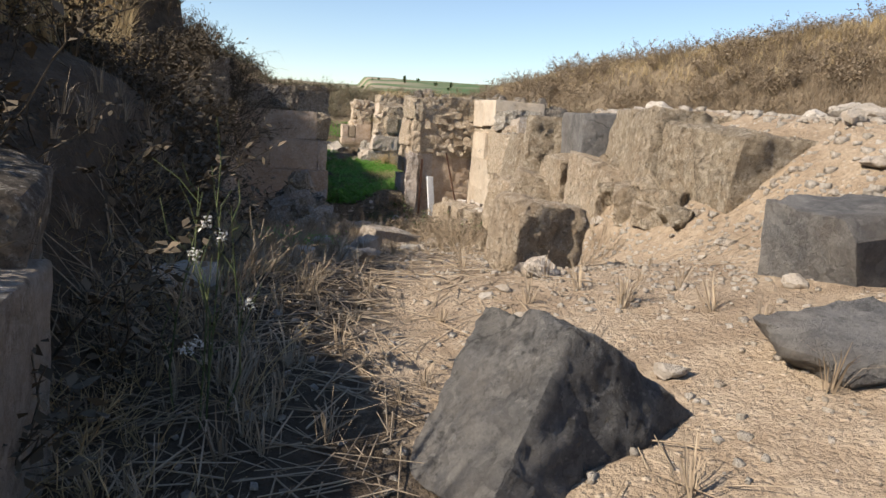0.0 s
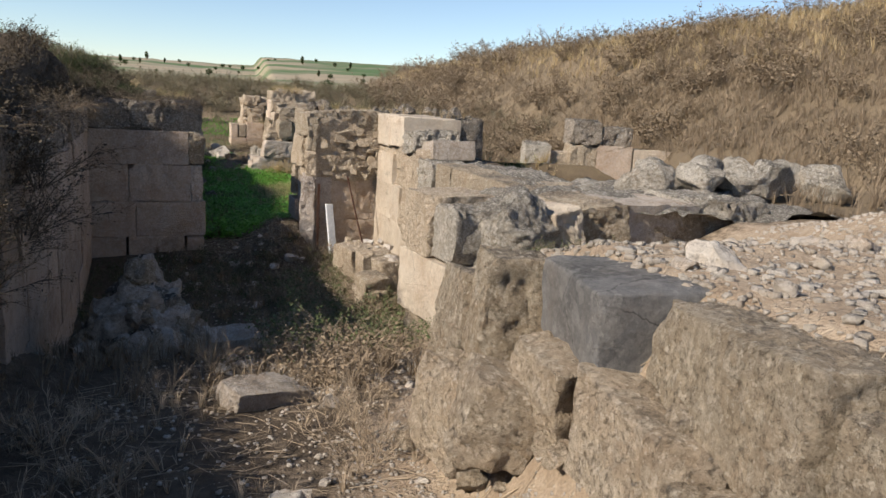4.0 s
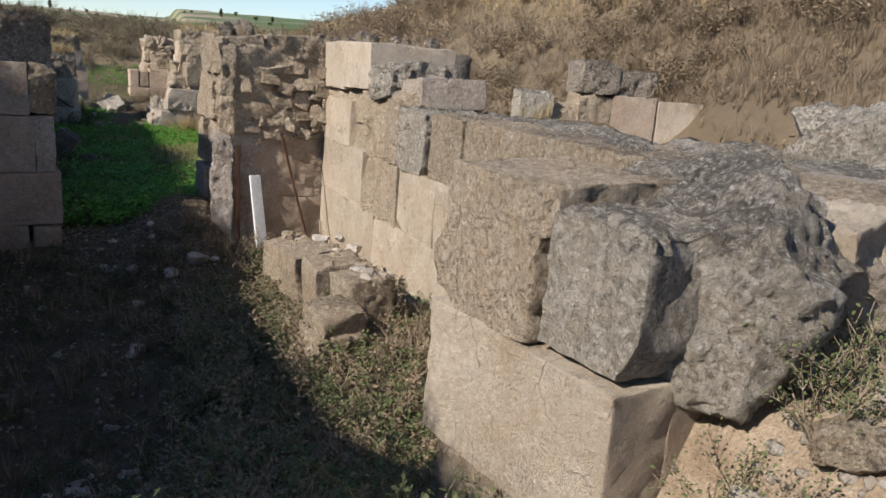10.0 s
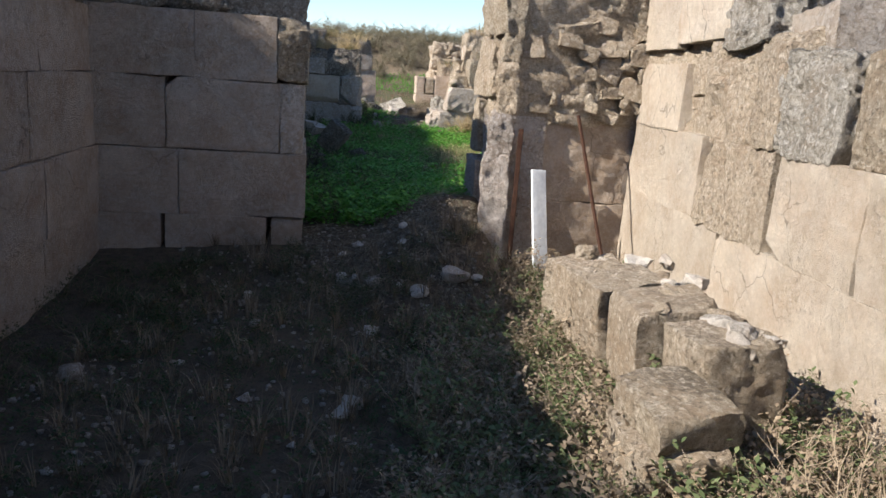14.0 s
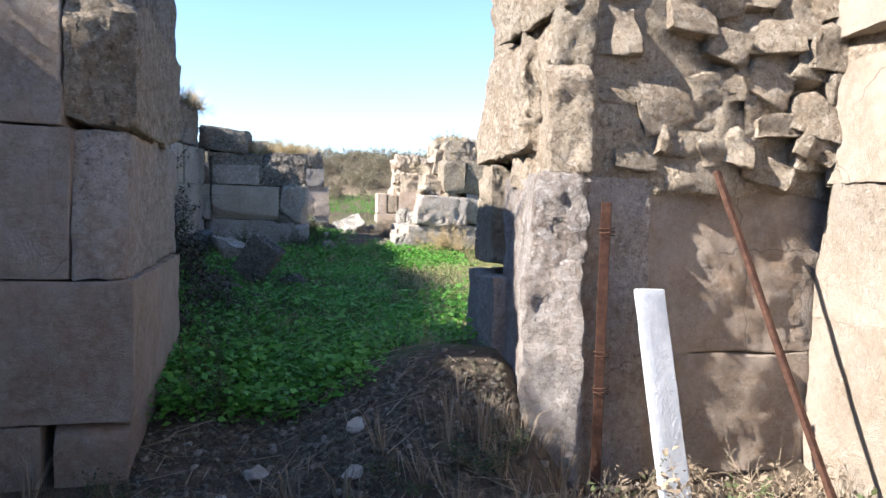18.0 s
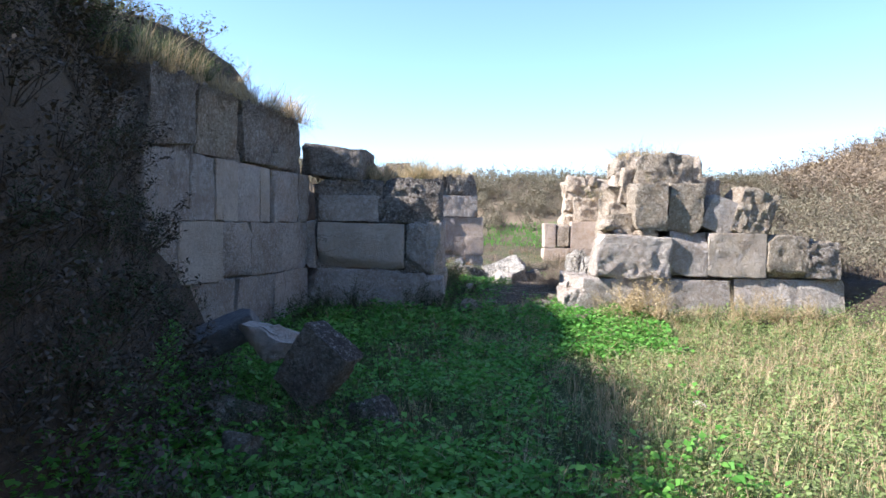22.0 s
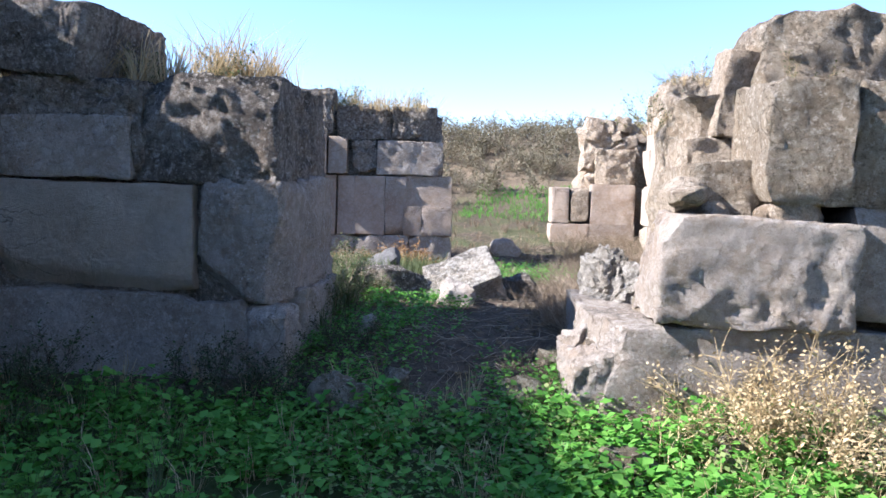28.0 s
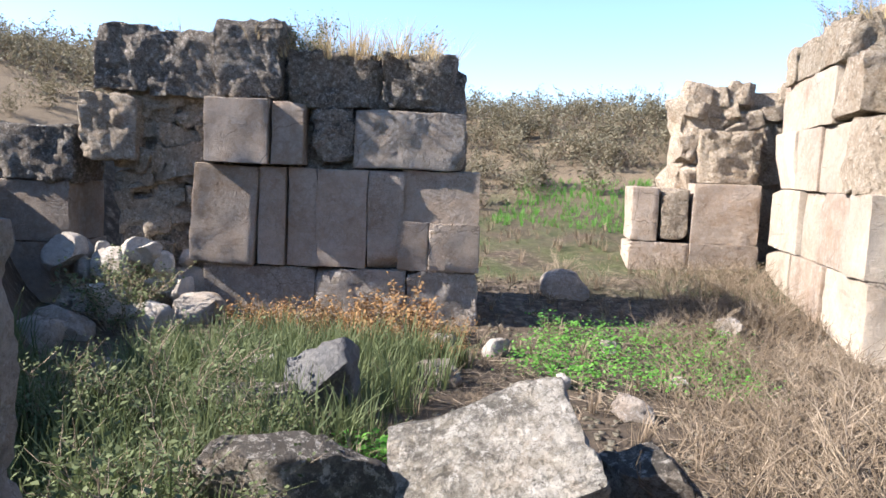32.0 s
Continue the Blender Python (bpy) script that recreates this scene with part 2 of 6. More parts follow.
def ground_material():
    """Soil whose kind (dusty track, dark humus, straw slope, far fields) comes from the sheet's own zone layer."""
    m, nt, bsdf, vec, geo, info = start_material("soil", 0.95)
    pos = geo.outputs["Position"]
    at = nt.nodes.new("ShaderNodeAttribute")
    at.attribute_name = "zone"
    sep = nt.nodes.new("ShaderNodeSeparateColor")
    nt.links.new(at.outputs["Color"], sep.inputs[0])
    n1, n2, n3 = noise_fac(nt, pos, 1.3, 6, 0.6, 0.3, 0.7), noise_fac(nt, pos, 9, 7, 0.7, 0.3, 0.7), noise_fac(nt, pos, 55, 4, 0.7, 0.35, 0.7)
    v = nt.nodes.new("ShaderNodeTexVoronoi")
    v.inputs["Scale"].default_value = 24
    nt.links.new(pos, v.inputs["Vector"])
    grit = ramp(nt, v.outputs["Distance"], 0.08, 0.3)
    dust = mix_rgb(nt, n2, (0.38, 0.285, 0.195), (0.57, 0.46, 0.34))
    dust = mix_rgb(nt, calc(nt, "MULTIPLY", calc(nt, "SUBTRACT", 1.0, grit), calc(nt, "MULTIPLY", n1, 1.0)), dust, (0.68, 0.60, 0.49))
    dust = mix_rgb(nt, calc(nt, "MULTIPLY", noise_fac(nt, pos, 3.1, 8, 0.72, 0.48, 0.62), 0.55), dust, (0.29, 0.21, 0.14))
    humus = mix_rgb(nt, n2, (0.05, 0.038, 0.026), (0.16, 0.12, 0.082))
    col = mix_rgb(nt, ramp(nt, calc(nt, "ADD", sep.outputs[0], calc(nt, "MULTIPLY", n2, 0.45)), 0.45, 0.85), humus, dust)
    green = mix_rgb(nt, n2, (0.05, 0.075, 0.02), (0.10, 0.14, 0.04))
    col = mix_rgb(nt, ramp(nt, calc(nt, "ADD", sep.outputs[1], calc(nt, "MULTIPLY", n1, 0.4)), 0.55, 0.95), col, green)
    patch = noise_fac(nt, pos, 0.25, 6, 0.65, 0.35, 0.65)
    straw = mix_rgb(nt, patch, (0.17, 0.13, 0.085), (0.29, 0.22, 0.135))
    straw = mix_rgb(nt, calc(nt, "MULTIPLY", n2, 0.6), straw, (0.13, 0.105, 0.075))
    col = mix_rgb(nt, sep.outputs[2], col, straw)
    col = mix_rgb(nt, calc(nt, "MULTIPLY", n3, 0.35), col, (0.09, 0.07, 0.05))
    strip = nt.nodes.new("ShaderNodeMapping")
    strip.inputs["Scale"].default_value = (0.006, 0.022, 0.0)
    nt.links.new(pos, strip.inputs[0])
    crop = noise_fac(nt, strip.outputs[0], 1.0, 2, 0.4, 0.46, 0.56)
    crop2 = noise_fac(nt, strip.outputs[0], 2.3, 3, 0.5, 0.45, 0.6)
    field = mix_rgb(nt, crop, (0.30, 0.25, 0.175), (0.075, 0.13, 0.05))
    field = mix_rgb(nt, calc(nt, "MULTIPLY", crop2, 0.6), field, (0.20, 0.185, 0.13))
    col = mix_rgb(nt, at.outputs["Alpha"], col, field)
    nt.links.new(col, bsdf.inputs["Base Color"])
    h = calc(nt, "ADD", calc(nt, "MULTIPLY", n2, 0.5), calc(nt, "MULTIPLY", n3, 0.25))
    h = calc(nt, "ADD", h, calc(nt, "MULTIPLY", calc(nt, "SUBTRACT", 1.0, grit), 0.3))
    bump(nt, bsdf, h, 1.0, 0.04)
    return m


def plain_material(name, a, b, scale=12, rough=0.6, metal=0.0, relief=0.003):
    m, nt, bsdf, vec, geo, info = start_material(name, rough)
    f = noise_fac(nt, vec, scale, 6, 0.7, 0.35, 0.65)
    nt.links.new(mix_rgb(nt, f, a, b), bsdf.inputs["Base Color"])
    bsdf.inputs["Metallic"].default_value = metal
    bump(nt, bsdf, noise_fac(nt, vec, scale * 4, 4, 0.6, 0.3, 0.7), 0.5, relief)
    return m


ASHLAR = stone_material("pink_limestone", (0.51, 0.385, 0.28), (0.70, 0.56, 0.435), lichen=0.12, pits=0.45, pale=(0.74, 0.67, 0.59), pale_amount=0.45, relief=1.9)
PALE = stone_material("pale_limestone", (0.64, 0.53, 0.40), (0.80, 0.70, 0.56), lichen=0.06, pits=0.45, pale=(0.76, 0.69, 0.59), relief=1.7)
PLASTER = stone_material("eroded_plaster", (0.50, 0.41, 0.34), (0.69, 0.60, 0.52), lichen=0.05, pits=0.8, pale=(0.78, 0.74, 0.69), pale_amount=0.6, relief=2.0)
GREY = stone_material("grey_limestone", (0.52, 0.43, 0.34), (0.71, 0.62, 0.51), lichen=0.2, lichen_dark=(0.15, 0.135, 0.11), pits=0.7, pale=(0.76, 0.72, 0.66), pale_amount=0.4, relief=1.7)
CRUST = stone_material("tan_conglomerate", (0.47, 0.37, 0.255), (0.68, 0.565, 0.415), lichen=0.30, lichen_dark=(0.15, 0.13, 0.105), pits=1.1, pale=(0.74, 0.66, 0.53), pale_amount=0.4, relief=2.2)
LICHEN = stone_material("grey_lichened_stone", (0.55, 0.49, 0.39), (0.76, 0.70, 0.59), lichen=0.60, lichen_dark=(0.095, 0.088, 0.076), pits=1.2, pale=(0.80, 0.76, 0.68), pale_amount=0.6, relief=2.4)
DARK_CRUST = stone_material("black_lichened_stone", (0.34, 0.28, 0.215), (0.54, 0.46, 0.37), lichen=1.0, lichen_dark=(0.06, 0.055, 0.047), pits=1.0, pale=(0.66, 0.61, 0.53), pale_amount=0.4, relief=2.2)
WARM = stone_material("warm_conglomerate", (0.60, 0.47, 0.33), (0.79, 0.67, 0.51), lichen=0.14, lichen_dark=(0.2, 0.16, 0.12), pits=1.0, pale=(0.76, 0.67, 0.54), pale_amount=0.35, relief=2.0)
BASALT = stone_material("basalt", (0.12, 0.12, 0.122), (0.23, 0.228, 0.225), lichen=0.10, stain=(0.26, 0.21, 0.16), pits=0.5, pale=(0.40, 0.39, 0.36), pale_amount=0.25, relief=1.0)
COBBLE = stone_material("cobble_stone", (0.52, 0.45, 0.36), (0.75, 0.69, 0.60), lichen=0.10, lichen_dark=(0.2, 0.18, 0.15), pits=0.5, pale=(0.78, 0.74, 0.68), pale_amount=0.5)
MOSSY = stone_material("mossy_brown_stone", (0.20, 0.165, 0.11), (0.36, 0.31, 0.22), lichen=0.5, lichen_dark=(0.07, 0.075, 0.03), pits=0.8, pale=(0.5, 0.47, 0.38), pale_amount=0.25, relief=1.5)
SOIL = ground_material()
STRAW = leaf_material("dry_straw", (0.42, 0.31, 0.16), (0.66, 0.53, 0.32), 0.7, 0.3)
SCRUB = leaf_material("brown_scrub", (0.19, 0.145, 0.10), (0.36, 0.28, 0.19), 0.8, 0.15)
# scrub brown made darker: shade on banks and wall tops is in the colour
SHADE_TWIG = leaf_material("shade_darkened_twig", (0.06, 0.05, 0.035), (0.15, 0.12, 0.085), 0.9, 0.0)
TWIG = leaf_material("dry_twig", (0.26, 0.20, 0.14), (0.48, 0.39, 0.28), 0.85, 0.0)
RUSSET = leaf_material("russet_dry_herb", (0.26, 0.13, 0.05), (0.40, 0.26, 0.12), 0.8, 0.2)
GREEN = leaf_material("fresh_green_leaf", (0.07, 0.25, 0.03), (0.22, 0.48, 0.09), 0.5, 0.4)
PALE_GREEN = leaf_material("sunny_small_leaf", (0.15, 0.24, 0.055), (0.36, 0.42, 0.17), 0.6, 0.35)
SAGE = leaf_material("grey_green_leaf", (0.09, 0.125, 0.05), (0.19, 0.22, 0.10), 0.7, 0.3)
HILL = leaf_material("grey_scrub_leaf", (0.16, 0.145, 0.09), (0.30, 0.27, 0.18), 0.8, 0.2)
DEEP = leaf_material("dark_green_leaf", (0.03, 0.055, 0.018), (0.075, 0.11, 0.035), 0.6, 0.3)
RUST = plain_material("rusty_iron", (0.045, 0.022, 0.016), (0.11, 0.055, 0.035), 20, 0.85, 0.2)
WHITE = plain_material("chipped_white_paint", (0.58, 0.61, 0.63), (0.74, 0.77, 0.78), 14, 0.6)
FLOWER = leaf_material("white_seed_head", (0.6, 0.58, 0.52), (0.8, 0.78, 0.72), 0.8, 0.3)

# ---- tools for shapes ----
def mesh_np(name, verts, faces, materials, smooth=False, face_material=None, sharp=0.0):
    """A mesh out of arrays: verts (n, 3), faces (m, 3) or (m, 4)."""
    me = bpy.data.meshes.new(name)
    k = faces.shape[1]
    me.vertices.add(len(verts))
    me.vertices.foreach_set("co", np.ascontiguousarray(verts, np.float32).ravel())
    me.loops.add(faces.size)
    me.loops.foreach_set("vertex_index", np.ascontiguousarray(faces, np.int32).ravel())
    me.polygons.add(len(faces))
    me.polygons.foreach_set("loop_start", np.arange(0, faces.size, k, dtype=np.int32))
    if smooth:
        me.polygons.foreach_set("use_smooth", np.ones(len(faces), bool))
    for m in materials:
        me.materials.append(m)
    if face_material is not None:
        me.polygons.foreach_set("material_index", np.ascontiguousarray(face_material, np.int32))
    me.update(calc_edges=True)
    if sharp:
        me.set_sharp_from_angle(angle=sharp)
    return me


def part_mesh(name, me, parent=None, label="", at=None):
    ob = new(name, me)
    if parent:
        ob.parent = parent
    if at is not None:
        ob.matrix_basis = at
    return tagged(ob, label)


def group_of(name, label, category, group="", kind="", at=None):
    ob = new(name)
    ob.empty_display_size = 0.2
    if at is not None:
        ob.matrix_basis = at
    return tagged(ob, label, category, group, kind)


LATTICE = np.random.default_rng(5).uniform(-1, 1, 64 ** 3)


def vnoise(p):
    """Smooth value noise in -1..1 of points (n, 3)."""
    f = np.floor(p).astype(np.int64)
    r = p - f
    r = r * r * (3 - 2 * r)
    rx, ry, rz = r[:, 0], r[:, 1], r[:, 2]
    i0, j0, k0 = (f[:, 0] & 63) << 12, (f[:, 1] & 63) << 6, f[:, 2] & 63
    i1, j1, k1 = ((f[:, 0] + 1) & 63) << 12, ((f[:, 1] + 1) & 63) << 6, (f[:, 2] + 1) & 63

    def line(i, j):
        a = LATTICE[i | j | k0]
        return a + (LATTICE[i | j | k1] - a) * rz
    a, c = line(i0, j0), line(i1, j0)
    a = a + (line(i0, j1) - a) * ry
    c = c + (line(i1, j1) - c) * ry
    return a + (c - a) * rx


def fbm(p, octaves=4, gain=0.5):
    out, amp = 0, 1.0
    for o in range(octaves):
        out = out + amp * vnoise(p * 2.03 ** o + 17.3 * o)
        amp *= gain
    return out


def smooth(t):
    t = np.clip(t, 0, 1)
    return t * t * (3 - 2 * t)


# ---- the lie of the land ----
FLOOR_Y = (-6, 0, 2.3, 3.3, 5, 6.5, 8, 9.5, 10.7, 12.5, 14, 16.5, 18.6, 19.6, 20.5, 22, 24, 28, 31, 32.5, 34, 35, 36, 38, 40, 43, 46, 50, 57, 66, 90, 150, 260)
FLOOR_Z = (1.3, 1.48, 1.6, 1.7, 1.52, 1.24, 1.03, 0.84, 0.55, -0.25, -0.5, -0.6, -0.62, -0.5, -0.3, -0.05, 0.0, 0.0, 0.03, 0.22, 0.42, 0.5, 0.48, 0.32, 0.3, 0.55, 0.95, 1.8, 3.8, 3.4, 1.0, -4, -8)
LEFT_Y = (-6, 0, 3, 6, 9, 11, 20, 21.5, 22.2, 24, 26, 28, 30, 33, 35.4, 36.2, 38, 40, 45, 52, 60)
LEFT_X = (-0.7, -0.62, -0.75, -1.0, -1.65, -2.0, -3.1, -2.2, -1.2, -1.0, -1.6, -2.7, -3.6, -3.8, -3.2, -2.7, -4.6, -6.6, -5.2, -9, -12)
BANK_Y = (-6, 0, 6, 10, 14, 17.3, 18.2, 20.2, 21.2, 24, 27, 29, 31, 32.3, 33, 36, 40, 46, 60, 90, 150, 260)
BANK_Z = (3.9, 4.0, 4.0, 3.8, 3.2, 3.7, 4.0, 3.9, 2.95, 2.85, 3.7, 4.0, 3.8, 3.4, 2.4, 1.7, 1.9, 3.0, 4.6, 4.0, -4.0, -8.0)
RISE_Y = (-6, 8.6, 10.5, 20.5, 21.5, 28, 30, 33, 35, 36.5, 39, 42, 46)
RISE_W = (1.6, 1.5, 0.4, 0.4, 1.6, 1.7, 0.3, 0.3, 0.5, 1.6, 1.2, 1.5, 3.0)
RIGHT_Y = (-6, 0, 2, 3, 4, 5, 6, 6.9, 7.6, 8.6, 9.6, 10.6, 11.7, 12.3, 20.6, 22.0, 22.4, 32.8, 33.8, 34.6, 36, 38, 40, 43.6, 46, 52, 60)
RIGHT_X = (3.2, 2.8, 2.3, 1.7, 1.42, 1.4, 1.4, 1.42, 1.6, 2.2, 2.5, 2.6, 2.9, 4.4, 4.1, 4.0, 8.0, 8.0, 3.0, 2.0, 1.8, 2.0, 2.4, 2.2, 4.0, 9.0, 14.0)
SIDE_Y = (-6, 0, 3, 5, 6.5, 7.5, 8.5, 9.5, 10.5, 11.6, 12.2, 20.8, 22.2, 22.8, 33, 35, 40, 46, 60, 100, 150, 260)
SIDE_Z = (2.5, 2.45, 2.58, 2.64, 2.58, 2.3, 2.0, 1.72, 1.5, 1.5, 2.05, 2.05, 1.9, 0.6, 0.7, 1.0, 1.3, 2.2, 4.0, 3.4, -4.0, -8.0)
STEP_Y = (-6, 2.4, 3.4, 7, 8, 9.5, 11, 12.4, 22, 23, 33, 34, 60)
STEP_W = (1.5, 1.4, 1.4, 0.75, 1.3, 1.2, 0.4, 0.35, 0.5, 4.0, 4.0, 1.5, 6.0)


def land(x, y):
    """The height of the ground without its small roughness."""
    f = np.interp(y, FLOOR_Y, FLOOR_Z)
    z = f + 0.22 * np.clip(x - 0.3, 0, 1.6) * smooth((4.6 - y) / 2.5)
    z = z + 0.48 * smooth((x - 0.1) / 1.3) * smooth((2.15 - x) / 0.5) * smooth((y - 18.4) / 1.6) * smooth((23.0 - y) / 2.0)
    z = z + 0.32 * smooth((x - 1.75) / 0.9) * smooth((y - 13.2) / 1.4) * smooth((19.2 - y) / 1.8)  # fallen earth under the sunny wall
    bank, xl, wl = np.interp(y, BANK_Y, BANK_Z), np.interp(y, LEFT_Y, LEFT_X), np.interp(y, RISE_Y, RISE_W)
    south = smooth((10.2 - y) / 1.6)  # before the wall begins, a low step and then a slope
    s = smooth((xl - x) / wl) * (1 - south)
    z = z + (np.maximum(bank, z) - z) * s + 0.2 * np.clip(xl - wl - x, 0, 10) * smooth((140 - y) / 60)
    z = z + south * ((0.5 + 0.38 * smooth((y - 2.4) / 1.6)) * smooth((xl - x) / 0.4) + 0.42 * np.clip(xl - 0.3 - x, 0, 6))
    z = z + 0.75 * np.exp(-((x + 2.4) / 0.75) ** 2 - ((y - 9.4) / 1.3) ** 2)  # hump of earth over the wall's broken end
    side, xr, wr = np.interp(y, SIDE_Y, SIDE_Z), np.interp(y, RIGHT_Y, RIGHT_X), np.interp(y, STEP_Y, STEP_W)
    z = z + (np.maximum(side, z) - z) * smooth((x - xr) / wr)
    z = z + 0.6 * smooth((x - 5.2) / 1.5) * smooth((y - 6.8) / 1.2) * smooth((11.4 - y) / 0.5)
    ridge = 6.2 * smooth((170 - y) / 70) + 1.0
    z = np.where(x > 7, z + (np.maximum(ridge, z) - z) * smooth((x - 10.5) / 10), z)
    room = smooth((x - 6.0 - 0.25 * np.clip(16 - y, 0, 4)) / 0.4) * smooth((y - 14.0) / 0.5) * smooth((22.2 - y) / 0.4) * smooth((12.5 - x) / 1.5)
    z = z - 1.25 * room
    far = np.hypot(x, y)
    az = np.degrees(np.arctan2(x, np.maximum(y, 1)))
    hills = (41 + 3 * smooth((az + 4) / 14) - 4 * smooth((az - 9) / 12)) * smooth((far - 280) / 620)
    return z + np.where(y > 0, hills, 0)


def ground_z(x, y):
    x, y = np.atleast_1d(np.asarray(x, float)), np.atleast_1d(np.asarray(y, float))
    p = np.stack([x, y, 0 * x], 1)
    far = np.hypot(x, y - 20)
    amp = 0.035 + 0.35 * smooth((far - 25) / 40) + 0.6 * smooth((far - 300) / 300)
    return land(x, y) + amp * fbm(p * np.where(far > 60, 0.05, 0.9)[:, None], 4) + 0.012 * fbm(p * 7, 3) * (far < 40)


def gz(x, y):
    return float(ground_z(x, y)[0])


def spread(lo, hi, step, reach, grow):
    mid = list(np.arange(lo, hi + step / 2, step))
    up, dn, d = [hi], [lo], step
    while up[-1] < reach:
        d *= grow
        up.append(up[-1] + d)
        dn.append(dn[-1] - d)
    return np.array(dn[:0:-1] + mid + up[1:])


def build_ground():
    xs, ys = spread(-5.5, 6.5, 0.085, 1500, 1.13), spread(-1.5, 46, 0.11, 1700, 1.12)
    X, Y = np.meshgrid(xs, ys)
    x, y = X.ravel(), Y.ravel()
    z = ground_z(x, y)
    nx, ny = len(xs), len(ys)
    i = (np.arange(ny - 1)[:, None] * nx + np.arange(nx - 1)).ravel()
    me = mesh_np("ground", np.stack([x, y, z], 1), np.stack([i, i + 1, i + nx + 1, i + nx], 1), [SOIL], True)
    xl, xr = np.interp(y, LEFT_Y, LEFT_X), np.interp(y, RIGHT_Y, RIGHT_X)
    n = fbm(np.stack([x, y, 0 * x], 1) * 0.8, 3)
    track = smooth((8.5 + n - y) / 3.0) * smooth((x + 0.1 + 0.25 * n) / 0.6)
    track = np.maximum(track, 0.9 * smooth((x - xr + 0.8) / 0.8) * smooth((11.5 - y) / 1.5) * (x < 9))
    track = np.maximum(track, 0.42 * smooth((y - 7) / 2) * smooth((14 - y) / 1.5) * smooth((x - 0.1) / 0.6))
    track = np.maximum(track, 0.18 * smooth((y - 18.6) / 0.6) * smooth((21.4 - y) / 0.8) * smooth((x + 0.6) / 0.4))
    track = np.maximum(track, 0.22 * smooth((y - 36) / 3) * smooth((46 - y) / 3))
    green = (1 - smooth((0.6 - np.abs(x - 0.1)) / 0.4) * smooth((y - 32.4) / 0.8)) * smooth((y - 20.6) / 1.5) * smooth((33.2 - y) / 1.2) * smooth((x - xl + 0.3) / 0.6) * smooth((9 - x) / 2)
    green = np.maximum(green, 0.5 * smooth((y - 40.5) / 2) * smooth((50 - y) / 3) * (x < 2) * (x > -3))
    straw = np.maximum(smooth((x - 6.5) / 3) * (1 - green), smooth((xl - 0.7 - x) / 1.0))
    straw = np.maximum(straw, smooth((y - 46) / 4)) * (y < 1e5)
    fields = smooth((np.hypot(x, y) - 130) / 60)
    zone = np.stack([track, green, straw, fields], 1).astype(np.float32)
    layer = me.color_attributes.new("zone", "FLOAT_COLOR", "POINT")
    layer.data.foreach_set("color", zone.ravel())
    tagged(new("ground", me), "dusty tan soil with dry slopes and a green court", "ground", kind="structure")


build_ground()

# ---- stones ----
def box_grid(w, d, h, step, rim=0.0):
    """Points and quads of a box's skin, cut into a grid, with lines close to the edges if a rim is given."""
    n = [max(2, min(32, round(s / step))) for s in (w, d, h)]
    lines = [np.linspace(-1, 1, k + 1) for k in n]
    if rim:
        lines = [np.concatenate([[-1, -1 + 0.9 * rim / s], np.linspace(-1 + 2.6 * rim / s, 1 - 2.6 * rim / s, k), [1 - 0.9 * rim / s, 1]]) for s, k in zip((w, d, h), n)]
        n = [len(g) - 1 for g in lines]
    verts, faces, base = [], [], 0
    for ax in range(3):
        a, b = (ax + 1) % 3, (ax + 2) % 3
        for side in (-1, 1):
            ga, gb = lines[a], lines[b]
            A, B = np.meshgrid(ga, gb)
            p = np.empty((A.size, 3))
            p[:, ax], p[:, a], p[:, b] = side, A.ravel(), B.ravel()
            m = n[a] + 1
            i = (np.arange(n[b])[:, None] * m + np.arange(n[a])).ravel() + base
            q = np.stack([i, i + 1, i + m + 1, i + m], 1)
            faces.append(q if side > 0 else q[:, ::-1])
            verts.append(p)
            base += A.size
    v, f = np.concatenate(verts), np.concatenate(faces)
    key, back = np.unique(np.round(v, 5), axis=0, return_inverse=True)
    return key * np.array([w, d, h]) / 2, back.ravel()[f]


def block_mesh(name, size, material, seed, edge=0.03, rough=0.012, lumps=0.015, step=0.09, cuts=0):
    """A squared block with worn, rounded edges and an uneven skin."""
    p, f = box_grid(*size, step, min(edge, 0.2 * min(size)))
    half = np.array(size) / 2
    o = np.array([seed * 7.31, seed * 3.17, seed * 1.93])
    chip = np.clip(vnoise(p * 2.6 + o), 0, 1) ** 1.6 + 0.5 * np.clip(vnoise(p * 7.7 - o), 0, 1)
    wear = edge * (0.35 + 3.0 * chip[:, None])
    wear = np.minimum(wear, 0.4 * half.min())
    q = np.clip(p, -(half - wear), half - wear)
    d = p - q
    ln = np.linalg.norm(d, axis=1, keepdims=True)
    p = np.where(ln > 1e-6, q + d / np.maximum(ln, 1e-6) * wear, p)
    # corners and edges struck off along flat breaks
    rng = np.random.default_rng(seed)
    for _ in range(cuts):
        n = rng.normal(size=3) * rng.choice([0.25, 1.0], 3)
        n /= np.linalg.norm(n)
        over = np.maximum(p @ n - (np.abs(n) @ half) * rng.uniform(0.80, 0.97), 0)
        p = p - over[:, None] * n
    push = np.stack([fbm(p * 2.3 + o + 31 * k, 2) for k in range(3)], 1) * lumps
    # crumbled skin: fine relief and hollows eaten inwards from every face
    out = np.sign(p) * (np.abs(p) / half) ** 6
    out /= np.maximum(np.linalg.norm(out, axis=1, keepdims=True), 1e-6)
    eaten = smooth(vnoise(p * 1.7 - o) * 1.1 + 0.55)
    relief = 1.0 * fbm(p * 7.5 + o, 5, 0.66) - 1.7 * np.clip(fbm(p * 12.5 - o, 3, 0.6) - 0.15, 0, 0.5)
    push += out * (relief * (0.35 + 0.65 * eaten) * rough)[:, None]
    return mesh_np(name, p + push, f, [material], True, sharp=0.62)


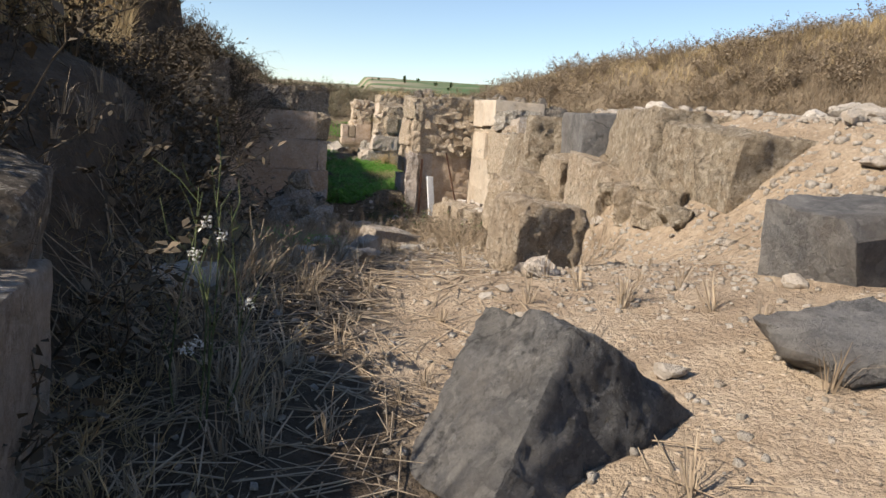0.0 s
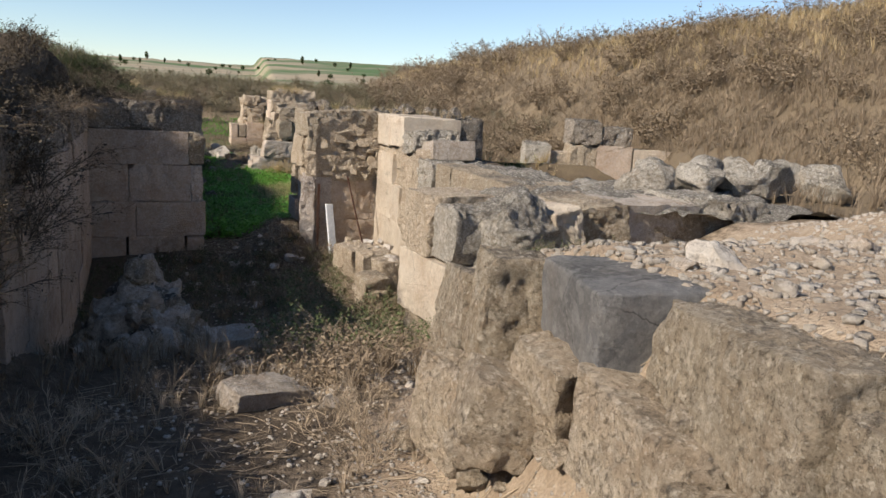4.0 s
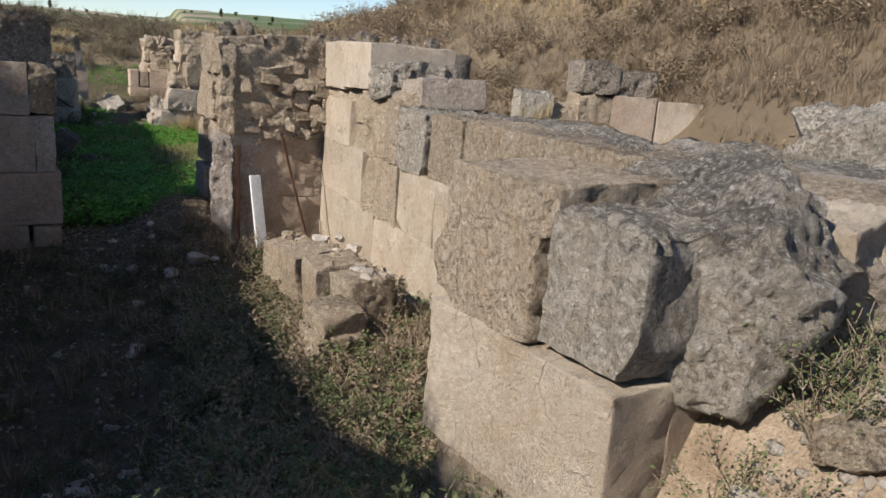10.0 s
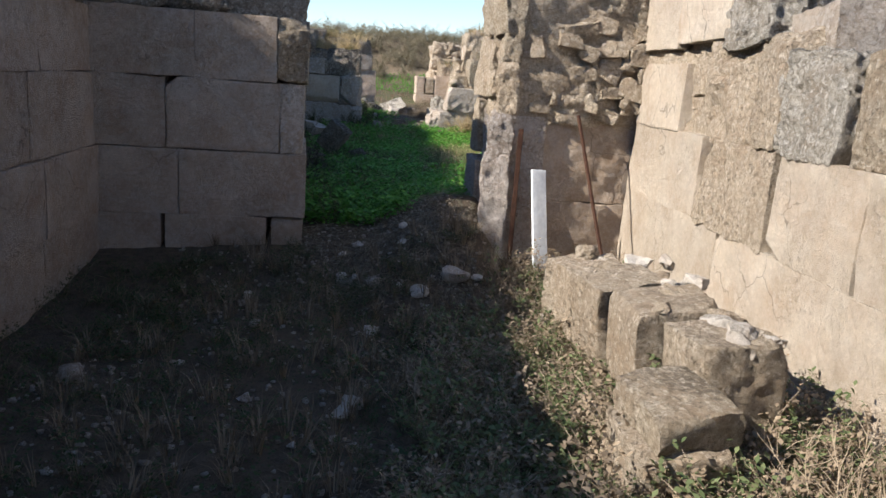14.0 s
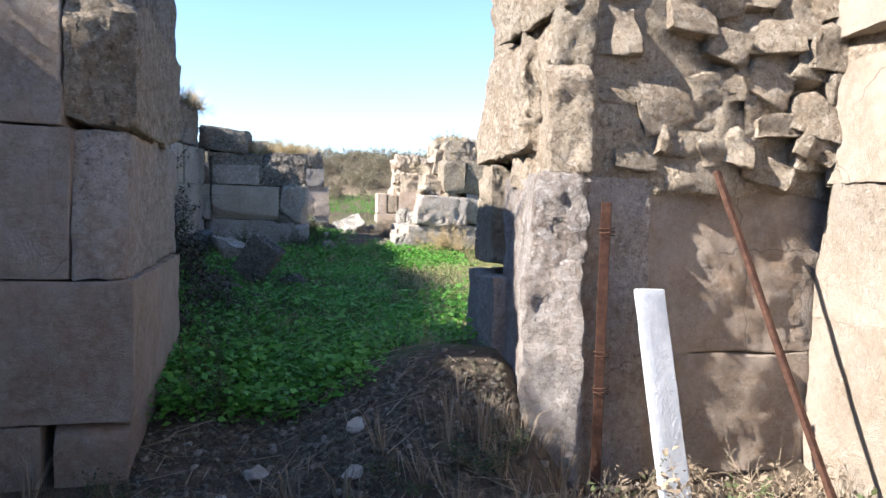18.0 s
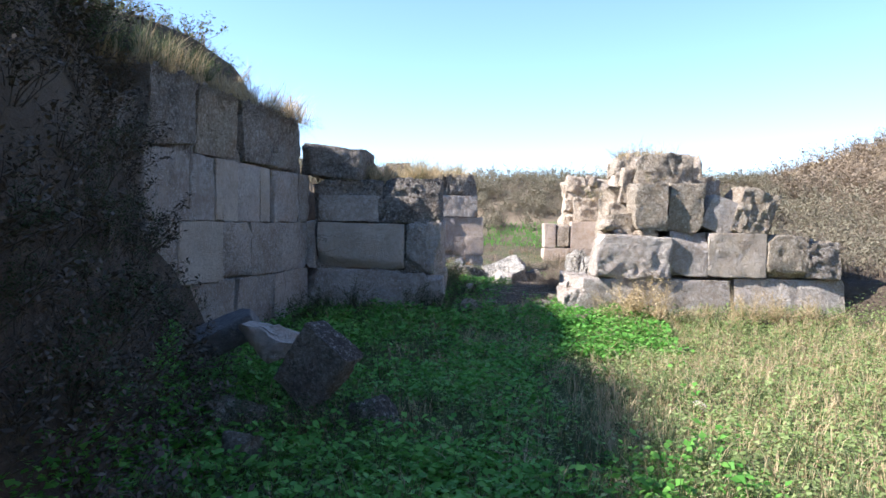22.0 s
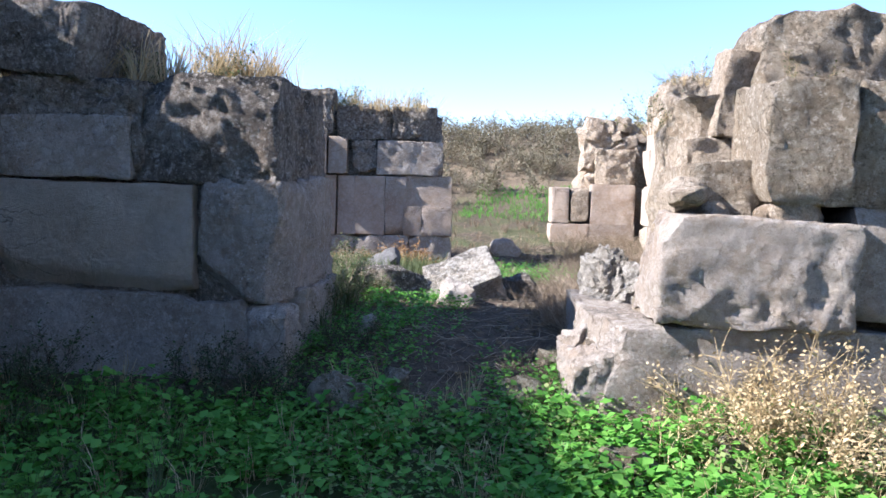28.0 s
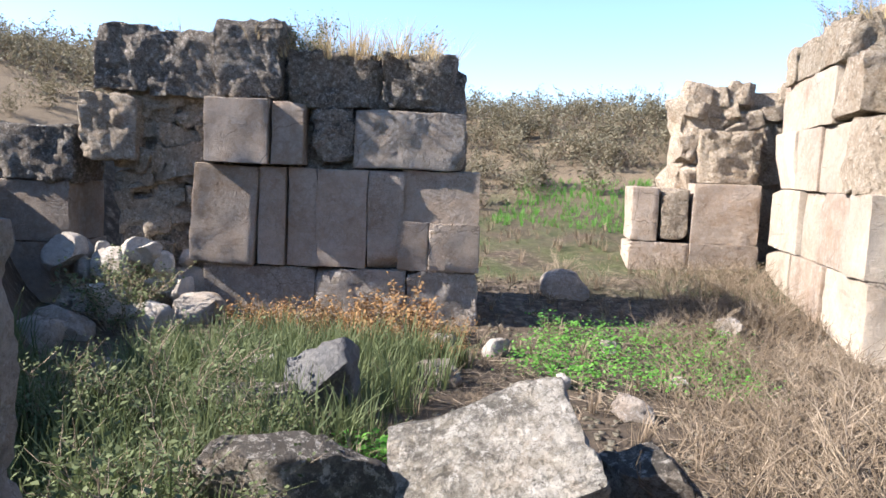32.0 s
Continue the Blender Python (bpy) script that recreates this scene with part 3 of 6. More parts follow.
def rock_mesh(name, size, material, seed, cuts=9, rough=0.03, step=0.09, edge=0.75):
    """A broken boulder: a rounded lump with flat faces struck off."""
    rng = np.random.default_rng(seed)
    p, f = box_grid(2, 2, 2, max(0.075, 2 * step / max(size)))
    ln = np.linalg.norm(p, axis=1, keepdims=True)
    p = p * (1 - edge) + p / ln * edge * 1.18
    for _ in range(cuts):
        n = rng.normal(size=3)
        n /= np.linalg.norm(n)
        over = np.maximum(p @ n - rng.uniform(0.62, 0.92), 0)
        p = p - over[:, None] * n
    p = p * np.array(size) / 2
    o = rng.uniform(-50, 50, 3)
    s = min(size)
    push = np.stack([fbm(p * (1.3 / s) + o + 31 * k, 2) for k in range(3)], 1) * rough * 1.4
    away = p / np.maximum(np.linalg.norm(p, axis=1, keepdims=True), 1e-6)
    push += away * (0.8 * fbm(p * (5.0 / s) + o, 5, 0.66) - 0.9 * np.clip(fbm(p * (9.0 / s) - o, 3) - 0.2, 0, 0.5))[:, None] * rough
    return mesh_np(name, p + push, f, [material], True, sharp=0.85)


LOOK = {ASHLAR.name: (0.009, 0.008, 0.008), PALE.name: (0.012, 0.009, 0.010), GREY.name: (0.014, 0.013, 0.012), CRUST.name: (0.020, 0.026, 0.012), PLASTER.name: (0.02, 0.020, 0.012), LICHEN.name: (0.024, 0.034, 0.016),
        DARK_CRUST.name: (0.024, 0.030, 0.014), WARM.name: (0.018, 0.024, 0.012), BASALT.name: (0.012, 0.010, 0.010)}
BREAKS = {ASHLAR.name: 1, PALE.name: 2, GREY.name: 4, CRUST.name: 8, LICHEN.name: 9, DARK_CRUST.name: 8, WARM.name: 7, BASALT.name: 4}
FINE = (CRUST.name, LICHEN.name, DARK_CRUST.name, WARM.name)
COUNT = [0]


class Wall:
    """A wall of squared stones; u runs along it, v into it."""

    def __init__(self, name, label, x, y, angle, kind="structure", flip=False):
        self.a, self.o, self.flip = radians(angle), (x, y), flip
        self.root = group_of(name, label, "wall", kind=kind, at=pose(x, y, 0, 0, 0, angle))

    def at(self, u, v, z):
        v = -v if self.flip else v
        return u, v, z

    def block(self, u0, u1, z0, z1, material, proud=0.0, depth=0.7, tilt=0.0, name="stone_block", label="", step=0.0, gap=0.005, look_=None):
        COUNT[0] += 1
        e, r, l = look_ or LOOK[material.name]
        step = step or (0.042 if material.name in FINE else 0.06)
        me = block_mesh(name, (u1 - u0 - gap, depth, z1 - z0 - gap), material, COUNT[0], e, r, l, step, BREAKS.get(material.name, 0))
        u, v, z = self.at((u0 + u1) / 2, depth / 2 - proud, (z0 + z1) / 2)
        return part_mesh(name, me, self.root, label, pose(u, v, z, 0, tilt, 0))

    def course(self, z0, z1, cuts, material, depth=0.7, jitter=0.012, others=None, gap=0.005):
        """Blocks between the cuts; others gives a block its own stone."""
        for i, (a, b) in enumerate(zip(cuts, cuts[1:])):
            m = (others or {}).get(i, material)
            if m:
                self.block(a, b, z0, z1, m, random.uniform(-jitter, jitter), depth, gap=gap)

    def rubble(self, u0, u1, z0, z1, n, size, material, proud=0.0, depth=0.3):
        kinds = [rock_mesh("rubble_stone", (s, s * 0.8, s * 0.75), material, 700 + k + int(10 * u0), 6, 0.02, 0.05) for k, s in enumerate((1, 1.3, 0.7, 0.85, 1.15))]
        for i in range(n):
            s = size * random.uniform(0.6, 1.35)
            u, v, z = self.at(random.uniform(u0, u1), random.uniform(0, depth) - proud, random.uniform(z0, z1))
            m = pose(u, v, z, random.uniform(0, 360), random.uniform(0, 360), random.uniform(0, 360)) @ Matrix.Scale(s, 4)
            part_mesh("rubble_stone", kinds[i % 5], self.root, "", m)

    def masonry(self, u0, u1, z0, z1, row, mean, material, depth=0.3, proud=0.0, seed=1):
        """Rough stones laid close in uneven rows."""
        rng = random.Random(seed)
        kinds = [block_mesh("rubble_stone", (mean, depth, row), material, 900 + seed * 7 + k, 0.016, 0.022, 0.02, 0.04, 7) for k in range(7)]
        z = z0
        while z < z1 - 0.4 * row:
            h, u = row * rng.uniform(0.7, 1.3), u0 - rng.uniform(0, 0.5) * mean
            while u < u1:
                l = mean * rng.uniform(0.5, 1.5)
                if rng.random() < 0.93:
                    a, v, c = self.at(u + l / 2, depth / 2 - proud + rng.uniform(-0.03, 0.05), z + h / 2 + rng.uniform(-0.09, 0.09))
                    m = pose(a, v, c, rng.uniform(-16, 16), rng.uniform(-24, 24), rng.uniform(-14, 14)) @ Matrix.Diagonal((l / mean * 1.12, 1, h / row * rng.uniform(0.85, 1.45), 1))
                    part_mesh("rubble_stone", kinds[rng.randrange(7)], self.root, "", m)
                u += l
            z += h

    def core(self, u0, u1, z0, z1, depth, material, inset=0.05, lumps=0.05, step=0.12, name="wall_core"):
        COUNT[0] += 1
        me = block_mesh(name, (u1 - u0, depth, z1 - z0), material, COUNT[0], 0.06, 0.03, lumps, step)
        u, v, z = self.at((u0 + u1) / 2, depth / 2 + inset, (z0 + z1) / 2)
        part_mesh(name, me, self.root, "", pose(u, v, z))


def steps_to(a, b, mean, seed):
    """Joints from a to b at uneven spacing about mean."""
    rng, cuts = random.Random(seed), [a]
    while cuts[-1] < b - mean * 0.7:
        cuts.append(cuts[-1] + mean * rng.uniform(0.7, 1.35))
    cuts[-1] = b
    return cuts


# ---- the walls, from the start of the walk to its end ----
def long_wall_left():
    """Tall wall along the sunken way, overgrown on top."""
    w = Wall("wall_west", "tall shaded wall of pink limestone blocks, overgrown on top", -1.37, 8.76, 96.9)
    w.flip = False
    n = 11.3
    for k, (z0, z1) in enumerate(((-0.75, 0.02), (0.02, 0.80), (0.80, 1.62), (1.62, 2.35), (2.35, 2.98))):
        lo = (0.5, 0.45, 0.5, 0.6, 0.55)[k]
        w.course(z0, z1, steps_to(lo, n, 1.15, 40 + k), DARK_CRUST if k == 4 else ASHLAR, 0.6, 0.02)
    w.core(0.6, n, -0.7, 2.7, 0.9, DARK_CRUST, 0.12)


def gate_pier():
    w = Wall("wall_gate_west", "gate pier of pink ashlar with dark joints and lichened top", -2.55, 19.96, 11.0)
    w.course(-0.75, 0.02, (-0.3, 0.52), ASHLAR, 1.1)
    w.course(-0.75, 0.02, (0.57, 1.74), ASHLAR, 1.1)
    w.block(1.80, 2.18, -0.75, 0.02, ASHLAR, 0.0, 2.2, step=0.04)
    w.course(0.02, 0.80, (-0.3, 0.73), ASHLAR, 1.1, 0.004)
    w.block(0.73, 2.2, 0.02, 0.80, ASHLAR, 0.0, 2.2, step=0.045)
    w.course(0.80, 1.62, (-0.3, 0.59, 1.88), ASHLAR, 1.1, 0.004)
    w.block(1.885, 2.17, 0.80, 1.62, GREY, 0.0, 2.2, step=0.035, gap=0.016)
    w.course(1.62, 2.36, (-0.3, 0.92, 1.84), ASHLAR, 1.1, 0.004)
    w.block(1.845, 2.2, 1.62, 2.36, CRUST, -0.01, 2.2, step=0.035)
    w.course(2.36, 2.98, (-0.3, 0.62, 1.3), DARK_CRUST, 1.1, 0.03, gap=-0.02)
    w.block(1.28, 2.16, 2.34, 3.04, DARK_CRUST, -0.03, 2.1, step=0.04)
    w.core(0.1, 2.1, -0.7, 2.9, 1.5, DARK_CRUST, 0.55)


def gate_east():
    """Broken jamb, plastered face and rubble above it."""
    j = Wall("wall_gate_jamb", "leaning jamb blocks at the inner end of the broken gate", 1.80, 21.0, 7.0)
    j.block(0.0, 0.62, 1.60, 2.40, WARM, 0.0, 1.42, tilt=1.0, name="jamb_block", step=0.03, look_=(0.03, 0.024, 0.02))
    j.block(0.06, 0.62, 2.41, 3.02, CRUST, -0.1, 1.25, tilt=-3, name="jamb_block", step=0.04)
    j.block(0.0, 0.42, 0.76, 1.585, WARM, -0.84, 0.56, tilt=0.5, name="jamb_block", step=0.025, look_=(0.03, 0.017, 0.018))
    j.block(-0.04, 0.62, -0.55, 0.75, PLASTER, -0.5, 0.94, name="jamb_foot", step=0.035, gap=0.0)
    j.block(0.42, 0.8, 0.6, 1.62, WARM, -0.4, 0.9, name="jamb_heart", step=0.04, gap=0.0)
    k = Wall("wall_gate_flank", "crumbling plastered corner of the broken gate", 1.73, 20.35, -7.5)
    k.block(0.0, 0.34, -0.55, 0.98, PLASTER, 0.0, 1.33, name="jamb_foot", step=0.03, gap=0.0, look_=(0.03, 0.022, 0.02))
    k.block(0.03, 0.34, 0.94, 1.47, PLASTER, -0.02, 1.28, name="jamb_foot", step=0.03, gap=0.0, look_=(0.04, 0.024, 0.025))
    k.block(0.10, 0.36, 1.44, 2.05, WARM, -0.05, 0.75, name="rubble_stone", step=0.03, gap=0.0, look_=(0.05, 0.034, 0.03))
    k.block(0.14, 0.38, 2.03, 2.85, CRUST, -0.08, 0.8, name="rubble_stone", step=0.035, gap=0.0, look_=(0.05, 0.034, 0.03))
    w = Wall("wall_gate_east", "broken gate wall with plastered face and rubble above", 1.45, 20.31, 11.0)
    w.block(0.56, 1.05, -0.5, 1.46, PLASTER, 0.0, 1.2, step=0.04, name="plaster", gap=0.0)
    w.block(1.0, 2.42, -0.55, 0.42, ASHLAR, -0.03, 1.1, gap=0.004, step=0.06, look_=(0.01, 0.014, 0.018))
    w.block(0.99, 2.42, 0.42, 1.46, ASHLAR, -0.04, 1.1, gap=0.004, step=0.05, look_=(0.02, 0.016, 0.02))
    w.core(0.55, 2.5, 1.38, 2.85, 1.0, WARM, 0.0, 0.05, 0.04)
    h = Wall("wall_gate_heart", "rough rubble heart of the broken gate wall", 1.45, 20.38, 4.5)
    h.masonry(0.62, 2.3, 1.46, 2.5, 0.2, 0.26, WARM, 0.34, -0.03, 3)
    w.block(0.42, 1.15, 2.42, 2.98, CRUST, 0.0, 1.2, tilt=-8, step=0.045)
    w.block(1.08, 2.3, 2.5, 3.06, CRUST, 0.03, 1.2, tilt=-1, step=0.045)
    w.core(2.2, 5.2, -0.4, 3.0, 1.25, DARK_CRUST, 0.12, 0.1, 0.12)
    w.rubble(0.5, 5.0, 2.95, 3.1, 26, 0.28, DARK_CRUST, -0.1, 1.0)


def long_wall_right():
    w = Wall("wall_east", "sunlit long wall of worn limestone blocks, eroded at the top", 4.22, 12.0, 94.2)
    w.flip = True
    n = 8.75
    w.course(-0.75, 0.66, steps_to(0.6, n, 2.4, 5), PALE, 0.7, 0.006, gap=-0.02)
    w.course(0.66, 1.45, (0.3, 1.7, 3.1, 4.1, 5.2, 6.7, n), PALE, 0.7, 0.008, {0: WARM, 4: WARM}, -0.02)
    w.course(1.45, 2.2, (0.2, 1.2, 2.4, 3.6, 4.5, 5.35), CRUST, 0.75, 0.03, {4: LICHEN}, -0.03)
    w.core(5.2, n, 1.4, 2.4, 0.8, WARM, 0.06, 0.09, 0.04)
    w.masonry(5.6, 8.0, 1.47, 2.3, 0.2, 0.3, WARM, 0.3, -0.1, 5)
    w.block(5.3, 5.75, 1.45, 2.3, WARM, 0.02, 0.7)
    w.block(7.3, 8.7, 1.45, 2.15, PALE, 0.01, 0.7)
    w.block(5.75, 6.5, 2.25, 2.75, LICHEN, 0.03, 1.0, tilt=5)
    w.block(6.4, 7.6, 2.35, 3.0, PALE, 0.04, 1.3)
    w.block(7.6, 8.85, 2.3, 3.02, PALE, 0.02, 1.3)
    w.block(5.1, 6.0, 2.15, 2.55, GREY, -0.2, 0.9, tilt=9)
    w.core(0.2, n, -0.4, 2.1, 1.6, CRUST, 0.2)


def spur():
    """Thick cross wall that ends beside the way."""
    w = Wall("wall_spur", "thick cross wall end of worn ashlar with lichened top", 2.30, 11.74, -78.5)
    w.block(0.03, 1.30, 0.12, 0.80, WARM, -0.10, 1.2, step=0.07)
    w.block(0.0, 1.34, 0.80, 1.55, PALE, 0.0, 1.3, step=0.05, label="smooth sunlit ashlar with a broken lower corner")
    w.block(0.0, 0.78, 1.55, 2.27, WARM, 0.0, 1.1, step=0.05)
    w.block(0.74, 1.38, 1.58, 2.2, LICHEN, -0.05, 0.9, step=0.05)
    f = Wall("wall_spur_front", "shaded front of the cross wall with a bulging lichened block", 2.57, 10.44, 9.5)
    part_mesh("bulging_stone", rock_mesh("bulging_stone", (1.16, 1.2, 0.98), LICHEN, 53, 7, 0.055, 0.028, 0.72), f.root, "rounded block crusted with grey and white lichen", pose(0.88, 0.32, 1.84, 4, 10, 8))
    f.block(1.34, 1.72, 1.6, 2.2, PALE, 0.06, 1.2, tilt=-14, step=0.035, look_=(0.05, 0.03, 0.03))
    f.block(1.70, 2.42, 1.62, 2.26, CRUST, 0.0, 1.2)
    f.block(2.42, 3.6, 1.6, 2.24, GREY, 0.0, 1.2)
    f.block(3.6, 4.8, 1.7, 2.3, LICHEN, 0.0, 1.2)
    f.course(0.9, 1.58, (0.35, 1.5, 2.8, 4.2), ASHLAR, 1.0)
    f.core(0.3, 4.6, 0.7, 2.15, 1.1, CRUST, 0.1)
    # the flat broken top of the mass behind the cross wall
    xs, ys = np.arange(2.55, 8.6, 0.09), np.arange(10.9, 20.7, 0.09)
    X, Y = np.meshgrid(xs, ys)
    x, y = X.ravel() + 0, Y.ravel() + 0
    p = np.stack([x, y, 0 * x], 1)
    keep = np.where(y > 11.85, np.interp(y, (11.8, 12.4, 17, 20.7), (2.6, 4.35, 4.15, 3.9)), 2.55)
    stop = np.interp(y, (10.9, 13.4, 14.2, 14.9, 16.5, 18, 20.7), (8.5, 7.9, 6.9, 6.1, 5.5, 5.1, 5.1))
    x = np.minimum(np.maximum(x, keep), stop)
    z = 2.14 + 0.10 * fbm(p * 0.9, 3) + 0.055 * fbm(p * 5, 4, 0.65)
    z = z - 1.2 * smooth((keep + 0.12 - x) / 0.12) - 1.6 * smooth((x - stop + 0.1) / 0.1)
    nx = len(xs)
    i = (np.arange(len(ys) - 1)[:, None] * nx + np.arange(nx - 1)).ravel()
    me = mesh_np("wall_top", np.stack([x, y, z], 1), np.stack([i, i + 1, i + nx + 1, i + nx], 1), [LICHEN], True)
    part_mesh("wall_top", me, None)
    tagged(bpy.data.objects["wall_top"], "flat broken wall top crusted with grey lichen", "wall", kind="structure")


def court_walls():
    l = Wall("wall_court_west", "shaded court wall of tall limestone slabs under a rough ledge", -3.38, 27.2, 90.5)
    l.course(-0.2, 0.84, (0.2, 1.5, 2.9, 4.1, 5.45), GREY, 0.7, 0.02)
    l.course(0.84, 1.58, (0.6, 1.45, 2.5, 3.3, 4.4, 5.45), GREY, 0.7, 0.02, {1: PALE})
    l.course(1.58, 2.36, (0.7, 1.7, 2.3, 2.9, 3.62, 4.1, 5.0, 5.45), GREY, 0.7, 0.02, {2: PALE, 4: PALE})
    l.course(2.38, 3.22, (0.8, 1.9, 3.0, 4.2, 5.2), DARK_CRUST, 0.8, 0.05, {1: CRUST})
    l.core(0.4, 5.3, -0.1, 2.9, 0.8, DARK_CRUST, 0.1)
    w = Wall("wall_court_north_west", "court corner wall with one large smooth slab", -3.45, 32.58, 9.0)
    w.block(0.0, 1.62, -0.15, 0.84, GREY, 0.0, 1.25, step=0.045)
    w.block(1.6, 2.0, -0.15, 0.82, GREY, 0.0, 0.6, step=0.04, gap=-0.02)
    w.block(1.98, 2.3, -0.15, 0.78, GREY, 0.0, 0.42, step=0.028, gap=0.02, look_=(0.04, 0.026, 0.03))
    w.block(2.0, 2.3, -0.15, 0.82, GREY, -0.43, 1.2, step=0.028, gap=0.0, look_=(0.04, 0.026, 0.03))
    w.block(0.0, 0.16, 0.84, 1.62, GREY, -0.03, 1.2)
    w.block(0.19, 1.63, 0.85, 1.61, PALE, 0.01, 1.0, label="large smooth pale slab", gap=0.02)
    w.block(1.66, 2.25, 0.80, 1.66, GREY, 0.0, 1.65, step=0.028, gap=-0.01, look_=(0.05, 0.028, 0.03))
    w.course(1.62, 2.30, (0.2, 1.26), DARK_CRUST, 1.15, 0.02)
    w.block(1.24, 2.2, 1.60, 2.34, DARK_CRUST, 0.0, 1.6, step=0.035, gap=-0.01)
    w.block(0.2, 1.2, 1.62, 2.05, GREY, 0.015, 0.9)
    w.block(-0.1, 0.95, 2.33, 2.85, DARK_CRUST, 0.06, 1.2, tilt=6)
    w.core(0.1, 2.1, 0.0, 2.2, 1.0, DARK_CRUST, 0.1)
    r = Wall("wall_court_north_east", "ruined court wall of grey blocks with a broken stepped top", 0.77, 32.77, 9.0)
    r.block(0.1, 2.57, -0.2, 0.84, GREY, 0.0, 1.5, step=0.05)
    r.block(0.0, 0.55, -0.2, 0.66, GREY, -0.02, 0.7, tilt=-5, step=0.028, look_=(0.05, 0.03, 0.03))
    r.block(0.05, 0.6, -0.2, 0.5, CRUST, -0.66, 0.9, tilt=-8, step=0.03, look_=(0.06, 0.035, 0.03))
    r.course(-0.1, 0.88, (2.62, 4.32), GREY, 1.2)
    r.block(0.47, 1.64, 0.84, 1.5, GREY, 0.05, 0.6, tilt=2, step=0.028, look_=(0.03, 0.018, 0.02))
    r.course(0.88, 1.58, (1.62, 2.2, 3.1), GREY, 1.1, others={1: PALE})
    r.block(3.1, 3.75, 0.88, 1.55, CRUST, 0.0, 1.0)
    r.block(3.7, 4.28, 0.88, 1.45, DARK_CRUST, 0.0, 1.0)
    r.block(1.05, 1.56, 1.58, 2.32, CRUST, 0.03, 0.7, step=0.06)
    r.block(1.58, 2.12, 1.56, 2.33, CRUST, 0.0, 0.7, tilt=3, step=0.06)
    r.block(2.15, 2.7, 1.55, 2.1, GREY, -0.05, 0.8, tilt=22)
    r.block(2.62, 3.25, 1.5, 2.25, CRUST, -0.02, 0.8, tilt=18)
    r.block(1.15, 2.05, 2.3, 2.82, CRUST, -0.4, 0.8, tilt=-4)
    r.block(0.95, 1.2, 2.0, 2.6, WARM, -0.55, 0.35, tilt=7)
    r.block(0.75, 1.1, 1.5, 2.0, WARM, -0.6, 0.5)
    r.block(0.7, 1.12, 1.4, 1.85, CRUST, -0.2, 0.6, tilt=-8, step=0.05)
    r.core(0.85, 4.1, 0.0, 1.45, 1.6, CRUST, 0.2, 0.1, 0.06)
    r.core(0.75, 2.6, 1.3, 2.3, 1.0, CRUST, 0.6, 0.12)
    r.rubble(0.5, 1.3, 1.35, 1.75, 18, 0.2, WARM, 0.0, 0.5)


